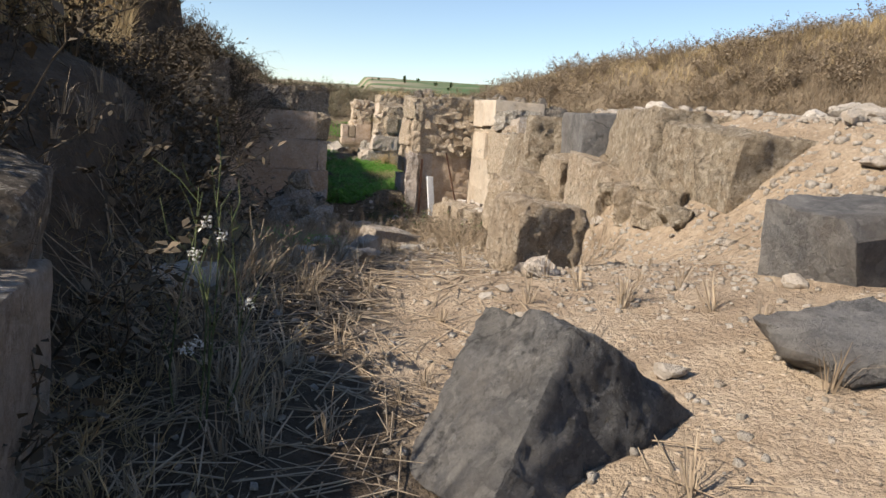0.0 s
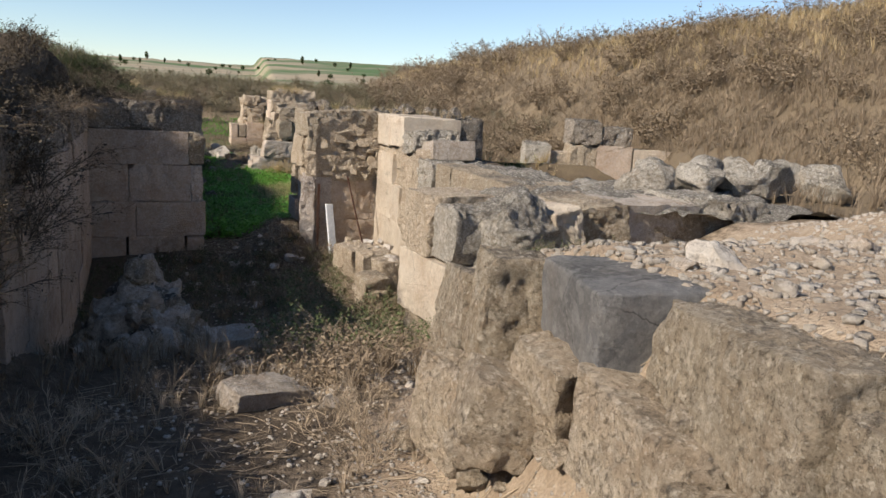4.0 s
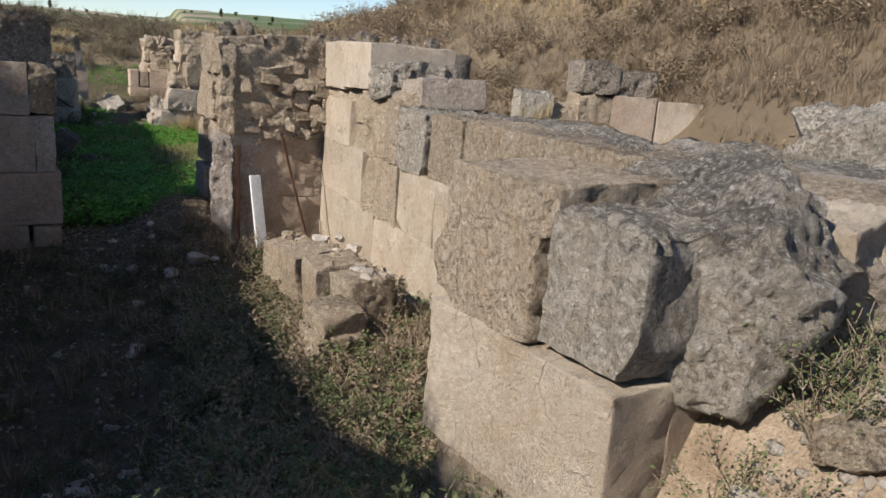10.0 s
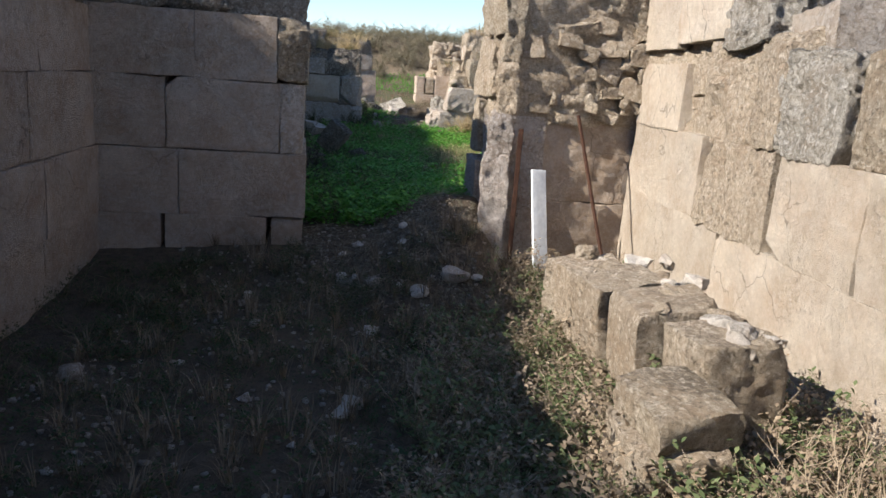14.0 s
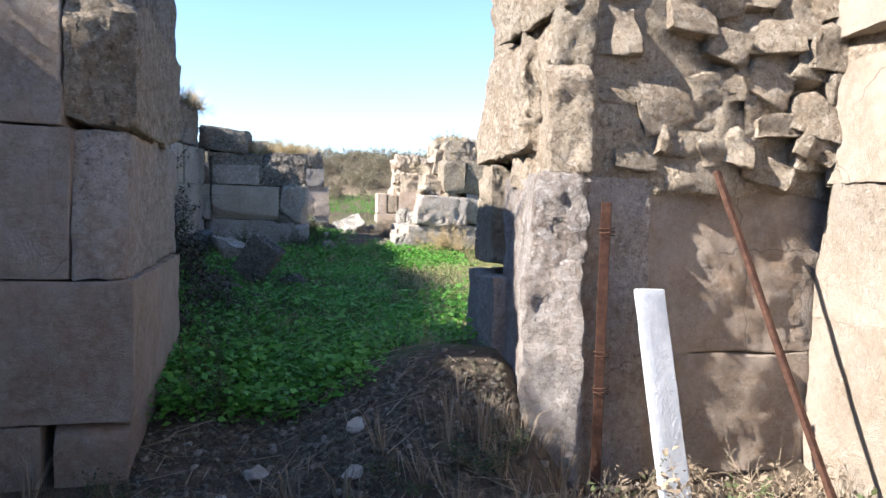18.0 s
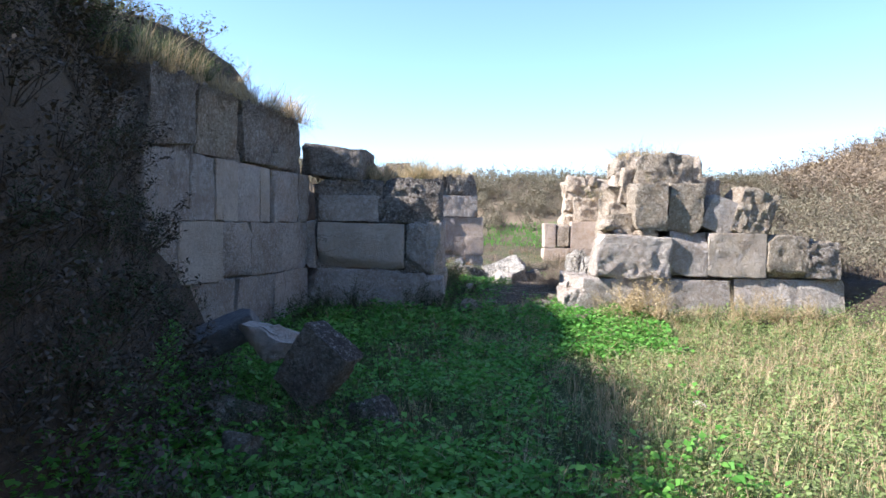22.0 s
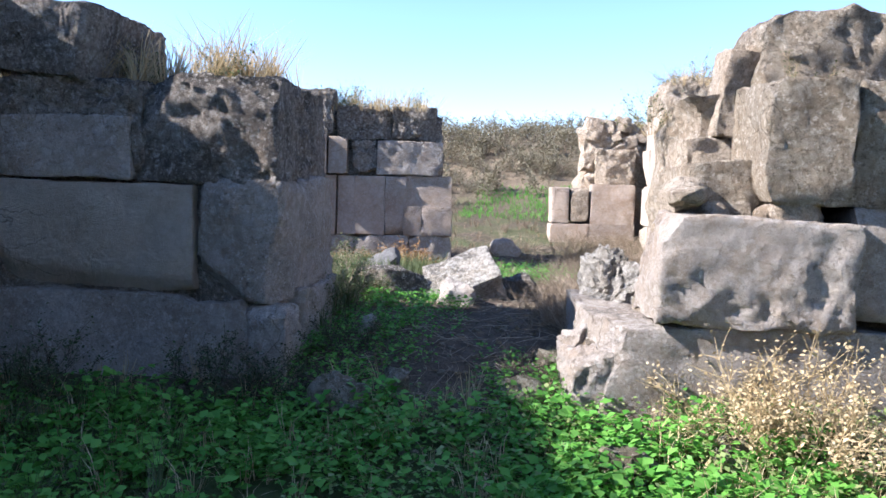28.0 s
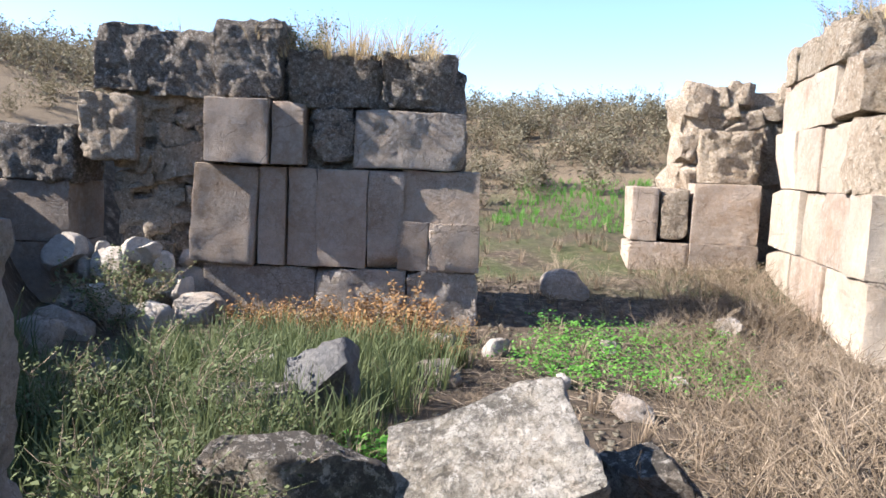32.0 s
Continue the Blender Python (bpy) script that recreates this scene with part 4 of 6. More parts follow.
def far_walls():
    w = Wall("wall_far_west", "far gate wall of pinkish blocks with rubble heart", -5.4, 39.1, 14.0)
    w.block(1.20, 1.82, 0.82, 1.78, ASHLAR, 0.06, 0.6, tilt=3)
    w.block(1.84, 2.10, 0.82, 1.78, ASHLAR, 0.03, 0.6)
    w.block(2.12, 2.42, 0.82, 1.78, ASHLAR, 0.0, 0.6)
    w.block(1.34, 1.95, 1.80, 2.42, ASHLAR, 0.14, 0.7)
    w.block(1.97, 2.28, 1.80, 2.40, ASHLAR, 0.10, 0.7)
    w.block(1.42, 2.05, 2.42, 3.14, DARK_CRUST, 0.10, 0.8)
    w.course(0.1, 0.82, (1.3, 2.4, 3.3, 4.0), GREY, 0.9)
    w.course(0.82, 1.30, (3.2, 3.5, 4.0), ASHLAR, 0.9)
    w.course(0.82, 1.78, (2.4, 2.9, 3.25), ASHLAR, 0.7)
    w.course(1.28, 1.80, (3.22, 3.98), ASHLAR, 0.9)
    w.course(1.80, 2.36, (2.35, 2.75, 3.82), GREY, 0.9, others={0: DARK_CRUST})
    w.course(2.36, 2.90, (2.1, 3.0, 3.70), DARK_CRUST, 0.9, 0.05)
    w.block(0.10, 0.66, 1.78, 2.42, WARM, 0.05, 0.7)
    w.block(0.25, 0.75, 2.45, 3.1, DARK_CRUST, 0.0, 0.8)
    w.block(0.72, 1.45, 2.4, 3.05, DARK_CRUST, 0.0, 0.8)
    w.core(0.45, 3.8, 0.2, 2.8, 0.8, DARK_CRUST, 0.15, 0.08)
    w.course(0.3, 0.95, (-1.5, -0.75, 0.0), ASHLAR, 0.7)
    w.course(0.95, 1.55, (-1.6, -0.9, -0.02), ASHLAR, 0.7)
    w.course(1.55, 2.1, (-1.7, -0.8, 0.05), DARK_CRUST, 0.7, 0.05)
    w.masonry(0.5, 1.35, 0.85, 2.4, 0.2, 0.26, WARM, 0.3, -0.08, 7)
    w.rubble(-0.1, 1.2, 0.35, 0.9, 22, 0.26, COBBLE, 0.15, 0.4)
    e = Wall("wall_far_east", "low stub of pinkish blocks beside the far gate", -0.15, 43.38, 9.0)
    e.course(0.2, 0.97, (0.0, 0.8, 1.7), ASHLAR, 0.8)
    e.block(0.0, 0.36, 0.97, 1.70, ASHLAR, 0.0, 0.7)
    e.block(0.40, 0.76, 1.0, 1.68, WARM, 0.0, 0.7)
    e.block(0.80, 1.68, 0.97, 1.78, ASHLAR, 0.0, 0.8)
    e.block(0.9, 1.7, 1.78, 2.5, WARM, -0.2, 0.9)
    e.core(0.7, 4.0, 0.4, 3.1, 1.2, WARM, 0.5, 0.12, 0.1)
    e.masonry(0.8, 2.4, 1.75, 3.1, 0.24, 0.32, WARM, 0.4, -0.4, 9)
    t = Wall("wall_tower_east", "bright stepped tower of large blocks lit from the side", 1.86, 40.1, 93.5)
    t.flip = True
    for z0, z1, cuts in ((0.1, 1.0, (0.0, 1.2, 2.4, 3.5)), (1.0, 1.75, (0.0, 0.55, 1.5, 2.2, 3.5)), (1.75, 2.45, (0.0, 0.9, 1.7, 2.6, 3.5)), (2.45, 3.05, (0.5, 1.3, 2.1, 3.5))):
        t.course(z0, z1, cuts, PALE, 1.3, 0.05, {0: WARM, 2: ASHLAR} if z0 > 1 else {1: ASHLAR})
    t.course(3.05, 3.5, (1.0, 1.9, 2.9, 3.5), CRUST, 1.2, 0.06)
    t.core(0.2, 3.4, 0.2, 2.9, 2.2, CRUST, 0.15, 0.1)
    t.core(1.2, 3.8, 2.6, 3.5, 1.8, WARM, 0.4, 0.14)


def back_walls():
    w = Wall("wall_far_south_east", "low ruined wall with a lichened pillar in dry grass", 8.1, 22.43, -8.0)
    w.block(0.0, 0.75, 1.7, 2.44, LICHEN, 0.0, 0.7)
    w.block(0.75, 1.35, 1.3, 2.2, WARM, -0.1, 0.7)
    w.block(1.32, 2.2, 2.45, 3.15, DARK_CRUST, 0.05, 0.9)
    w.block(2.15, 3.1, 2.42, 2.98, DARK_CRUST, 0.0, 0.9)
    w.block(1.32, 2.1, 1.3, 2.45, CRUST, 0.0, 0.8)
    w.block(2.1, 3.15, 1.3, 2.45, ASHLAR, 0.0, 0.8)
    w.course(1.3, 2.38, (3.2, 4.4, 5.9, 7.6, 9.5, 11.5), PALE, 0.6)
    w.course(0.5, 1.3, (0.0, 1.4, 3.2, 4.9, 6.6, 8.4, 10.5), PALE, 0.8)


long_wall_left()
gate_pier()
gate_east()
long_wall_right()
spur()
court_walls()
far_walls()
back_walls()

# ---- loose stones ----
def stone(name, label, category, size, material, x, y, z, rx=0, ry=0, rz=0, seed=1, cuts=9, rough=0.03, edge=0.7, group="", step=0.06):
    """A loose stone whose middle is at z, or that lies in the ground if z is None."""
    me = rock_mesh(name, size, material, seed, cuts, rough, step, edge)
    if z is None:
        z = gz(x, y) + size[2] * 0.28
    return tagged(part_mesh(name, me, None, "", pose(x, y, z, rx, ry, rz)), label, category, group)


def squared(name, label, size, material, x, y, z, rx=0, ry=0, rz=0, group="", step=0.045, edge=0.022, rough=0.018, lumps=0.02, cuts=None):
    """A squared stone that has come loose."""
    COUNT[0] += 1
    me = block_mesh(name, size, material, COUNT[0] + 300, edge, 0.7 * rough, min(lumps, 0.016), step, BREAKS.get(material.name, 0) + 2 if cuts is None else cuts)
    if z is None:
        z = gz(x, y) + size[2] * 0.38
    return tagged(part_mesh(name, me, None, "", pose(x, y, z, rx, ry, rz)), label, "stone block", group)


def track_stones():
    squared("basalt_boulder", "angular dark basalt boulder in dusty soil", (0.58, 0.40, 0.54), BASALT, 0.60, 1.76, 1.60, -16, 36, 16, "", 0.022, 0.03, 0.022, 0.02, 9)
    stone("basalt_slab", "flat grey basalt slab on the slope", "stone", (0.62, 0.42, 0.24), BASALT, 1.52, 1.95, 1.84, 8, -6, 30, 8, 10, 0.02)
    squared("basalt_block", "large squared basalt block with a brown flank", (0.5, 0.45, 0.36), BASALT, 2.02, 2.62, 2.05, 4, -6, 12)
    squared("limestone_boulder", "pitted limestone block lying tilted on the track", (0.38, 0.37, 0.42), WARM, 1.00, 3.66, 1.88, 5, 7, 12, "", 0.024, 0.03, 0.028, 0.05)
    squared("yellow_edged_block", "upright shaded block with an ochre edge at the bank", (0.6, 0.5, 0.62), GREY, -0.9, 1.42, 1.76, 0, 0, 8, "", 0.05, 0.012, 0.01, 0.01, 0)
    squared("crusted_rock", "dark lichened rock above the upright block", (0.6, 0.55, 0.3), DARK_CRUST, -1.0, 1.8, 2.15, 4, 10, 14)
    stone("flat_stone", "small flat pale stone by the block", "stone", (0.2, 0.14, 0.08), COBBLE, 0.92, 3.28, None, seed=14)
    for k, (x, y, q) in enumerate(((-0.6, 2.98, 0.26), (0.13, 4.19, 0.2), (-0.21, 4.11, 0.22), (2.18, 4.55, 0.2), (2.25, 4.1, 0.2), (0.94, 3.3, 0.2), (0.99, 1.98, 0.09), (0.62, 6.4, 0.17))):
        stone("track_stone", "pale broken stone lying on the track", "stone", (q, 0.8 * q, 0.6 * q), COBBLE, x, y, None, 0, 0, 50 * k, 340 + k, 9, 0.012, 0.5, "stones on the track", 0.035)
    # the tumbled row that holds the terrace
    row = "stones of the terrace row"
    squared("terrace_block", "large pitted block of the terrace edge with a shaded end", (0.72, 0.80, 0.46), CRUST, 2.36, 4.10, 2.27, 3, 5, 4, row, 0.028, 0.02, 0.026, 0.02)
    squared("terrace_block", "large pitted block of the terrace edge with an undercut foot", (0.80, 0.94, 0.50), CRUST, 2.36, 4.98, 2.33, -3, 4, -3, row, 0.028, 0.02, 0.026, 0.02)
    squared("terrace_block", "pale block under the terrace edge", (0.42, 0.72, 0.44), WARM, 1.95, 5.30, 2.00, 4, 6, 4, row, 0.03, 0.02, 0.026, 0.02)
    squared("terrace_block", "low stone under the terrace edge", (0.34, 0.40, 0.26), WARM, 1.98, 4.68, 1.98, 4, -6, -20, row, 0.03, 0.02, 0.026, 0.02)
    squared("terrace_block", "low stone under the terrace edge", (0.36, 0.34, 0.24), CRUST, 2.02, 4.26, 1.98, -4, 6, 30, row, 0.03, 0.02, 0.026, 0.02)
    squared("terrace_block", "warm conglomerate block in the terrace row", (0.46, 0.5, 0.5), WARM, 1.92, 5.98, 1.98, 6, -5, 8, row, 0.03, 0.028, 0.032, 0.045)
    squared("black_block", "smooth squared basalt block set in the row", (0.52, 0.76, 0.42), BASALT, 2.12, 5.94, 2.37, 0, -3, -4, row, 0.05, 0.02, 0.006, 0.01)
    squared("terrace_block", "narrow upright conglomerate block of the row", (0.42, 0.42, 0.66), CRUST, 1.83, 6.62, 2.18, 0, 6, -6, row, 0.03, 0.028, 0.032, 0.045)
    squared("terrace_block", "round-topped block at the end of the row", (0.48, 0.46, 0.62), CRUST, 1.82, 7.02, 2.0, 0, 10, 0, row, 0.03, 0.032, 0.032, 0.045)
    squared("terrace_block", "rounded lower block at the end of the row", (0.44, 0.46, 0.5), WARM, 1.58, 6.5, 1.68, 10, 6, 20, row, 0.03, 0.032, 0.032, 0.045)
    squared("terrace_block", "rounded lower block at the end of the row", (0.4, 0.4, 0.42), WARM, 1.60, 6.12, 1.84, 4, 12, -14, row, 0.03, 0.032, 0.032, 0.045)
    fill = random.Random(31)
    for k in range(34):
        y = fill.uniform(3.9, 7.2)
        x = float(np.interp(y, (3.9, 5, 6, 7.2), (1.95, 1.9, 1.62, 1.5))) + fill.uniform(-0.08, 0.25)
        q = fill.uniform(0.1, 0.26)
        stone("wedge_stone", "small pale stone wedged into the terrace bank", "stone", (q, 0.85 * q, 0.8 * q), WARM if k % 3 else CRUST, x, y, gz(x, y) + 0.25 * q, 40 * k, 0, 70 * k, 400 + k % 9, 9, 0.014, 0.5, row, 0.03)
    stone("terrace_boulder", "pale broken boulder beyond the row", "boulder", (0.46, 0.42, 0.36), CRUST, 2.62, 7.6, 1.66, 0, 8, 30, 33, 10, 0.03, 0.6, group=row)
    stone("terrace_boulder", "small tan boulder beyond the row", "boulder", (0.34, 0.3, 0.26), WARM, 1.75, 7.2, 1.6, 8, 0, 12, 34, 10, 0.03, 0.6, group=row)
    stone("terrace_boulder", "large pale lichened boulder on the terrace", "boulder", (0.8, 0.62, 0.6), CRUST, 3.05, 7.9, 1.95, 0, 8, 40, 35, 11, 0.04, 0.6, group=row)
    stone("terrace_boulder", "grey lichened boulder on the slope", "boulder", (0.7, 0.55, 0.45), LICHEN, 4.3, 8.9, 1.95, 0, 8, 10, 37, 10, 0.03, 0.6, group=row)
    stone("terrace_boulder", "pale broken boulder on the slope", "boulder", (0.5, 0.4, 0.28), COBBLE, 3.3, 9.1, None, 0, 8, 40, 36, 10, 0.016, 0.5, group=row)
    for k, (x, y, q) in enumerate(((2.72, 10.2, 0.34), (3.0, 10.05, 0.26), (3.25, 9.95, 0.3), (2.62, 9.85, 0.22), (2.85, 9.6, 0.2), (3.6, 10.0, 0.24), (4.0, 9.9, 0.3), (2.5, 9.4, 0.24), (3.1, 9.3, 0.18))):
        stone("foot_stone", "pale rubble stone at the foot of the cross wall", "stone", (q, 0.85 * q, 0.7 * q), COBBLE if k % 2 else CRUST, x, y, None, 0, 0, 47 * k, 440 + k, 10, 0.016, 0.5, "rubble under the cross wall", 0.03)
    for k in range(8):
        x, y = 6.3 + 0.5 * k + random.uniform(-0.2, 0.2), 13.1 + 0.05 * k + random.uniform(-0.4, 0.4)
        stone("lichened_boulder", "grey lichened boulder on the broken wall top", "boulder", (random.uniform(0.6, 1.2), 0.7, random.uniform(0.45, 0.8)), LICHEN, x, y, 2.4, 0, 0, 40 * k, 60 + k, group="boulders on the wall top", step=0.08)
    rng = random.Random(4)
    kinds = [rock_mesh("cobble", (0.22 * s, 0.17 * s, 0.12 * s), COBBLE, 80 + k, 11, 0.012, 0.035, 0.45) for k, s in enumerate((1.0, 1.4, 0.7, 1.15, 0.85, 1.7))]
    for k in range(230):
        y = rng.uniform(2.5, 9.8)
        x = rng.uniform(2.0, 5.5) if rng.random() < 0.72 else rng.uniform(0.4, 2.4)
        if rng.random() < 0.08:
            x, y = rng.uniform(2.6, 5.5), rng.uniform(8.0, 10.2)
        s = rng.uniform(0.2, 1.0) ** 1.6 if x > 2 else rng.uniform(0.12, 0.4)
        m = pose(x, y, gz(x, y) + 0.03 * s, rng.uniform(-15, 15), rng.uniform(-15, 15), rng.uniform(0, 360)) @ Matrix.Scale(s, 4)
        tagged(part_mesh("cobble", kinds[k % 6], None, "", m), "pale rounded cobble lying on dusty soil", "cobble", "cobbles on the terrace")


def sunken_way_stones():
    heap = group_of("rubble_heap", "dark heap of tumbled rubble stones against the wall", "rubble heap", at=pose(-0.62, 11.1, 0))
    rng = random.Random(9)
    kinds = [rock_mesh("heap_stone", (0.21 * s, 0.17 * s, 0.12 * s), (LICHEN, CRUST, COBBLE, DARK_CRUST, GREY)[k], 120 + k, 13, 0.012, 0.03, 0.35) for k, s in enumerate((1.0, 1.3, 0.7, 0.9, 1.6))]
    for k in range(280):
        r, a = rng.random() ** 0.6, rng.uniform(0, 6.28)
        x, y = 0.62 * r * math.cos(a), 0.75 * r * math.sin(a)
        z = gz(-0.62 + x, 11.1 + y) + (1.08 * (1 - r) ** 0.75) * rng.uniform(0.75, 1.0)
        m = pose(x, y, z, rng.uniform(0, 360), rng.uniform(0, 360), rng.uniform(0, 360)) @ Matrix.Scale(rng.uniform(0.7, 1.5), 4)
        part_mesh("heap_stone", kinds[k % 5], heap, "", m)
    me = rock_mesh("heap_earth", (0.45, 0.55, 0.6), DARK_CRUST, 130, 4, 0.06, 0.1, 1.0)
    part_mesh("heap_earth", me, heap, "", pose(0, 0, 0.4))
    fallen = "fallen blocks in the sunken way"
    squared("fallen_block", "squared fallen block half sunk among brush", (0.52, 0.58, 0.34), WARM, 2.56, 15.08, -0.02, 4, -4, 10, fallen, 0.03)
    squared("fallen_block", "thick slab lying on the fallen block", (0.50, 0.56, 0.20), CRUST, 2.57, 15.1, 0.25, 4, -4, 13, fallen, 0.03)
    for x, y, z, sx, sy, sz, rz in ((2.98, 15.55, 0.24, 0.56, 0.42, 0.62, 10), (2.80, 16.12, 0.26, 0.60, 0.5, 0.6, 6), (2.62, 16.66, 0.24, 0.56, 0.5, 0.62, 14), (2.52, 17.22, 0.2, 0.5, 0.5, 0.6, 4), (3.16, 16.0, 0.18, 0.42, 0.5, 0.5, 20), (2.56, 17.8, 0.1, 0.46, 0.5, 0.5, 30)):
        squared("fallen_block", "squared block of a low broken row", (sx, sy, sz), WARM, x, y, z, 3, -5, rz, fallen, 0.035)
    crumbs = random.Random(41)
    for k in range(16):
        x, y, q = crumbs.uniform(2.4, 3.2), crumbs.uniform(15.4, 17.6), crumbs.uniform(0.12, 0.26)
        stone("row_rubble", "pale broken stone on top of the low row", "stone", (q, 0.8 * q, 0.55 * q), COBBLE if k % 2 else WARM, x, y, 0.54 - 0.05 * abs(x - 2.75), 10, 0, 60 * k, 420 + k % 8, 9, 0.014, 0.4, "rubble on the low row", 0.03)
    squared("flat_block", "flat grey block lying at the edge of the way", (0.5, 0.4, 0.3), GREY, 0.33, 10.55, None, 4, 0, 14, fallen)
    squared("flat_block", "flat slab lying on the way", (0.62, 0.4, 0.16), GREY, 0.55, 8.35, None, 4, 8, 30, fallen)
    squared("flat_block", "grey block at the foot of the heap", (0.45, 0.35, 0.3), GREY, -0.05, 11.0, None, 0, 0, 30, fallen)
    for k, (x, y, s) in enumerate(((0.68, 6.45, 0.16), (0.2, 5.1, 0.28), (-0.15, 5.2, 0.22), (1.05, 8.1, 0.17), (0.71, 16.55, 0.2), (0.68, 18.2, 0.2), (-1.5, 16.8, 0.24), (1.33, 12.6, 0.15), (1.15, 12.7, 0.13),
                                   (2.5, 18.4, 0.45), (3.1, 18.6, 0.4), (1.1, 19.0, 0.2), (0.6, 19.3, 0.22), (0.2, 19.6, 0.2), (1.5, 19.2, 0.3), (0.9, 13.3, 0.25), (1.7, 13.5, 0.2), (2.2, 13.2, 0.35))):
        stone("way_stone", "grey stone lying on the floor of the way", "stone", (s, 0.8 * s, 0.6 * s), COBBLE if k % 3 else GREY, x, y, None, 0, 0, 50 * k, 150 + k, 7, 0.012, group="stones on the way")
    rng = random.Random(2)
    for k in range(60):
        x, y = rng.uniform(-1.0, 2.6), rng.uniform(10.8, 20.6)
        if x < -0.1 * (y - 10) - 0.6:
            continue
        s = rng.uniform(0.05, 0.15)
        stone("way_stone", "small grey stone lying on the floor of the way", "stone", (s, 0.8 * s, 0.6 * s), COBBLE if k % 3 else GREY, x, y, None, 0, 0, 50 * k, 180 + k % 7, 7, 0.008, group="stones on the way", step=0.04)


def court_stones():
    squared("fallen_slab", "dark tilted slab among weeds in the court", (0.52, 0.4, 0.22), BASALT, -2.0, 27.15, 0.62, 12, -26, 20)
    stone("white_rock", "white broken rock resting on darker slabs", "rock", (0.55, 0.42, 0.34), COBBLE, -1.52, 27.0, 0.60, 0, 12, 10, 201)
    squared("leaning_slab", "dark lichened slab leaning on its side", (0.46, 0.24, 0.66), DARK_CRUST, -1.02, 26.75, 0.46, 8, 38, -8, "", 0.035, 0.03)
    for k, (x, y, s, m) in enumerate(((-1.15, 25.6, 0.34, MOSSY), (-0.55, 26.6, 0.42, DARK_CRUST), (-1.5, 26.3, 0.5, MOSSY), (1.08, 32.04, 0.30, MOSSY), (1.62, 32.37, 0.22, MOSSY), (0.45, 32.85, 0.28, MOSSY), (-0.66, 32.55, 0.42, MOSSY),
                                      (-0.40, 32.85, 0.26, MOSSY), (0.55, 33.6, 0.24, MOSSY), (2.1, 28.0, 0.14, COBBLE), (-0.9, 33.9, 0.2, GREY))):
        stone("court_stone", "grey stone lying among green leaves", "stone", (s, 0.85 * s, 0.75 * s), m, x, y, None, 0, 0, 40 * k, 210 + k, 8, 0.02, group="stones in the court")
    squared("pointed_rock", "large pointed white rock lying in the gap", (0.80, 0.55, 0.50), LICHEN, -0.52, 35.85, 0.58, 34, -22, 16, "", 0.022, 0.03, 0.022, 0.03, 12)
    stone("gap_rock", "small pointed grey rock in front of the large one", "rock", (0.34, 0.3, 0.34), GREY, -0.48, 35.25, None, 0, 20, 0, 232, 9, 0.02)
    stone("gap_rock", "rough grey rock beside the large one", "rock", (0.4, 0.34, 0.42), DARK_CRUST, 0.08, 36.1, None, 0, 0, 0, 233, 9, 0.02)
    stone("gap_rock", "low brown rock with a crusted top", "rock", (0.7, 0.5, 0.4), DARK_CRUST, -1.22, 35.55, None, 0, 8, 30, 234, 9, 0.02)
    stone("gap_rock", "dark split rock standing in the gap", "rock", (0.46, 0.36, 0.52), BASALT, -1.66, 36.75, 0.62, 0, 20, -20, 235, 9, 0.02)
    stone("gap_rock", "dark rock leaning on the split one", "rock", (0.5, 0.4, 0.3), DARK_CRUST, -1.9, 36.4, None, 0, 0, 20, 236, 9, 0.02)
    stone("crumbled_boulder", "rough crumbling boulder at the wall's broken end", "boulder", (0.5, 0.62, 0.56), LICHEN, 0.98, 34.0, 0.96, 12, 18, 20, 237, 11, 0.06, 0.5, step=0.022)
    rng = random.Random(21)
    for k in range(70):
        x, y, s = rng.uniform(0.78, 1.4), rng.uniform(33.1, 34.5), rng.uniform(0.09, 0.3)
        stone("crumbled_stone", "pale rubble stone at the wall's broken end", "stone", (s, 0.8 * s, 0.7 * s), GREY if k % 2 else CRUST, x, y, max(gz(x, y), 0.46 - 0.3 * max(0.0, y - 33.9)) + rng.uniform(0.02, 0.2) + 0.8 * max(0.0, x - 1.0), 20 * k, 0, 50 * k, 240 + k % 9, 8, 0.02, group="rubble at the wall end", step=0.04)
    for k, (x, y, s) in enumerate(((-1.6, 39.0, 0.26), (-1.1, 38.9, 0.24), (-1.3, 37.9, 0.34), (-0.5, 38.2, 0.16), (0.0, 37.6, 0.22), (0.3, 38.6, 0.18), (-0.2, 39.6, 0.2), (-2.3, 38.4, 0.24), (-4.5, 38.0, 0.5), (-4.1, 38.6, 0.4),
                                   (-3.9, 39.0, 0.46), (-4.7, 38.8, 0.55), (-4.0, 37.2, 0.4), (0.9, 40.6, 0.3), (-0.8, 41.5, 0.5), (-2.4, 37.4, 0.28), (-3.2, 36.9, 0.3))):
        stone("gap_stone", "pale stone lying among dry herbs", "stone", (s, 0.85 * s, 0.7 * s), COBBLE if k % 2 else GREY, x, y, None, 0, 0, 40 * k, 260 + k, 8, 0.015, group="stones beyond the court")


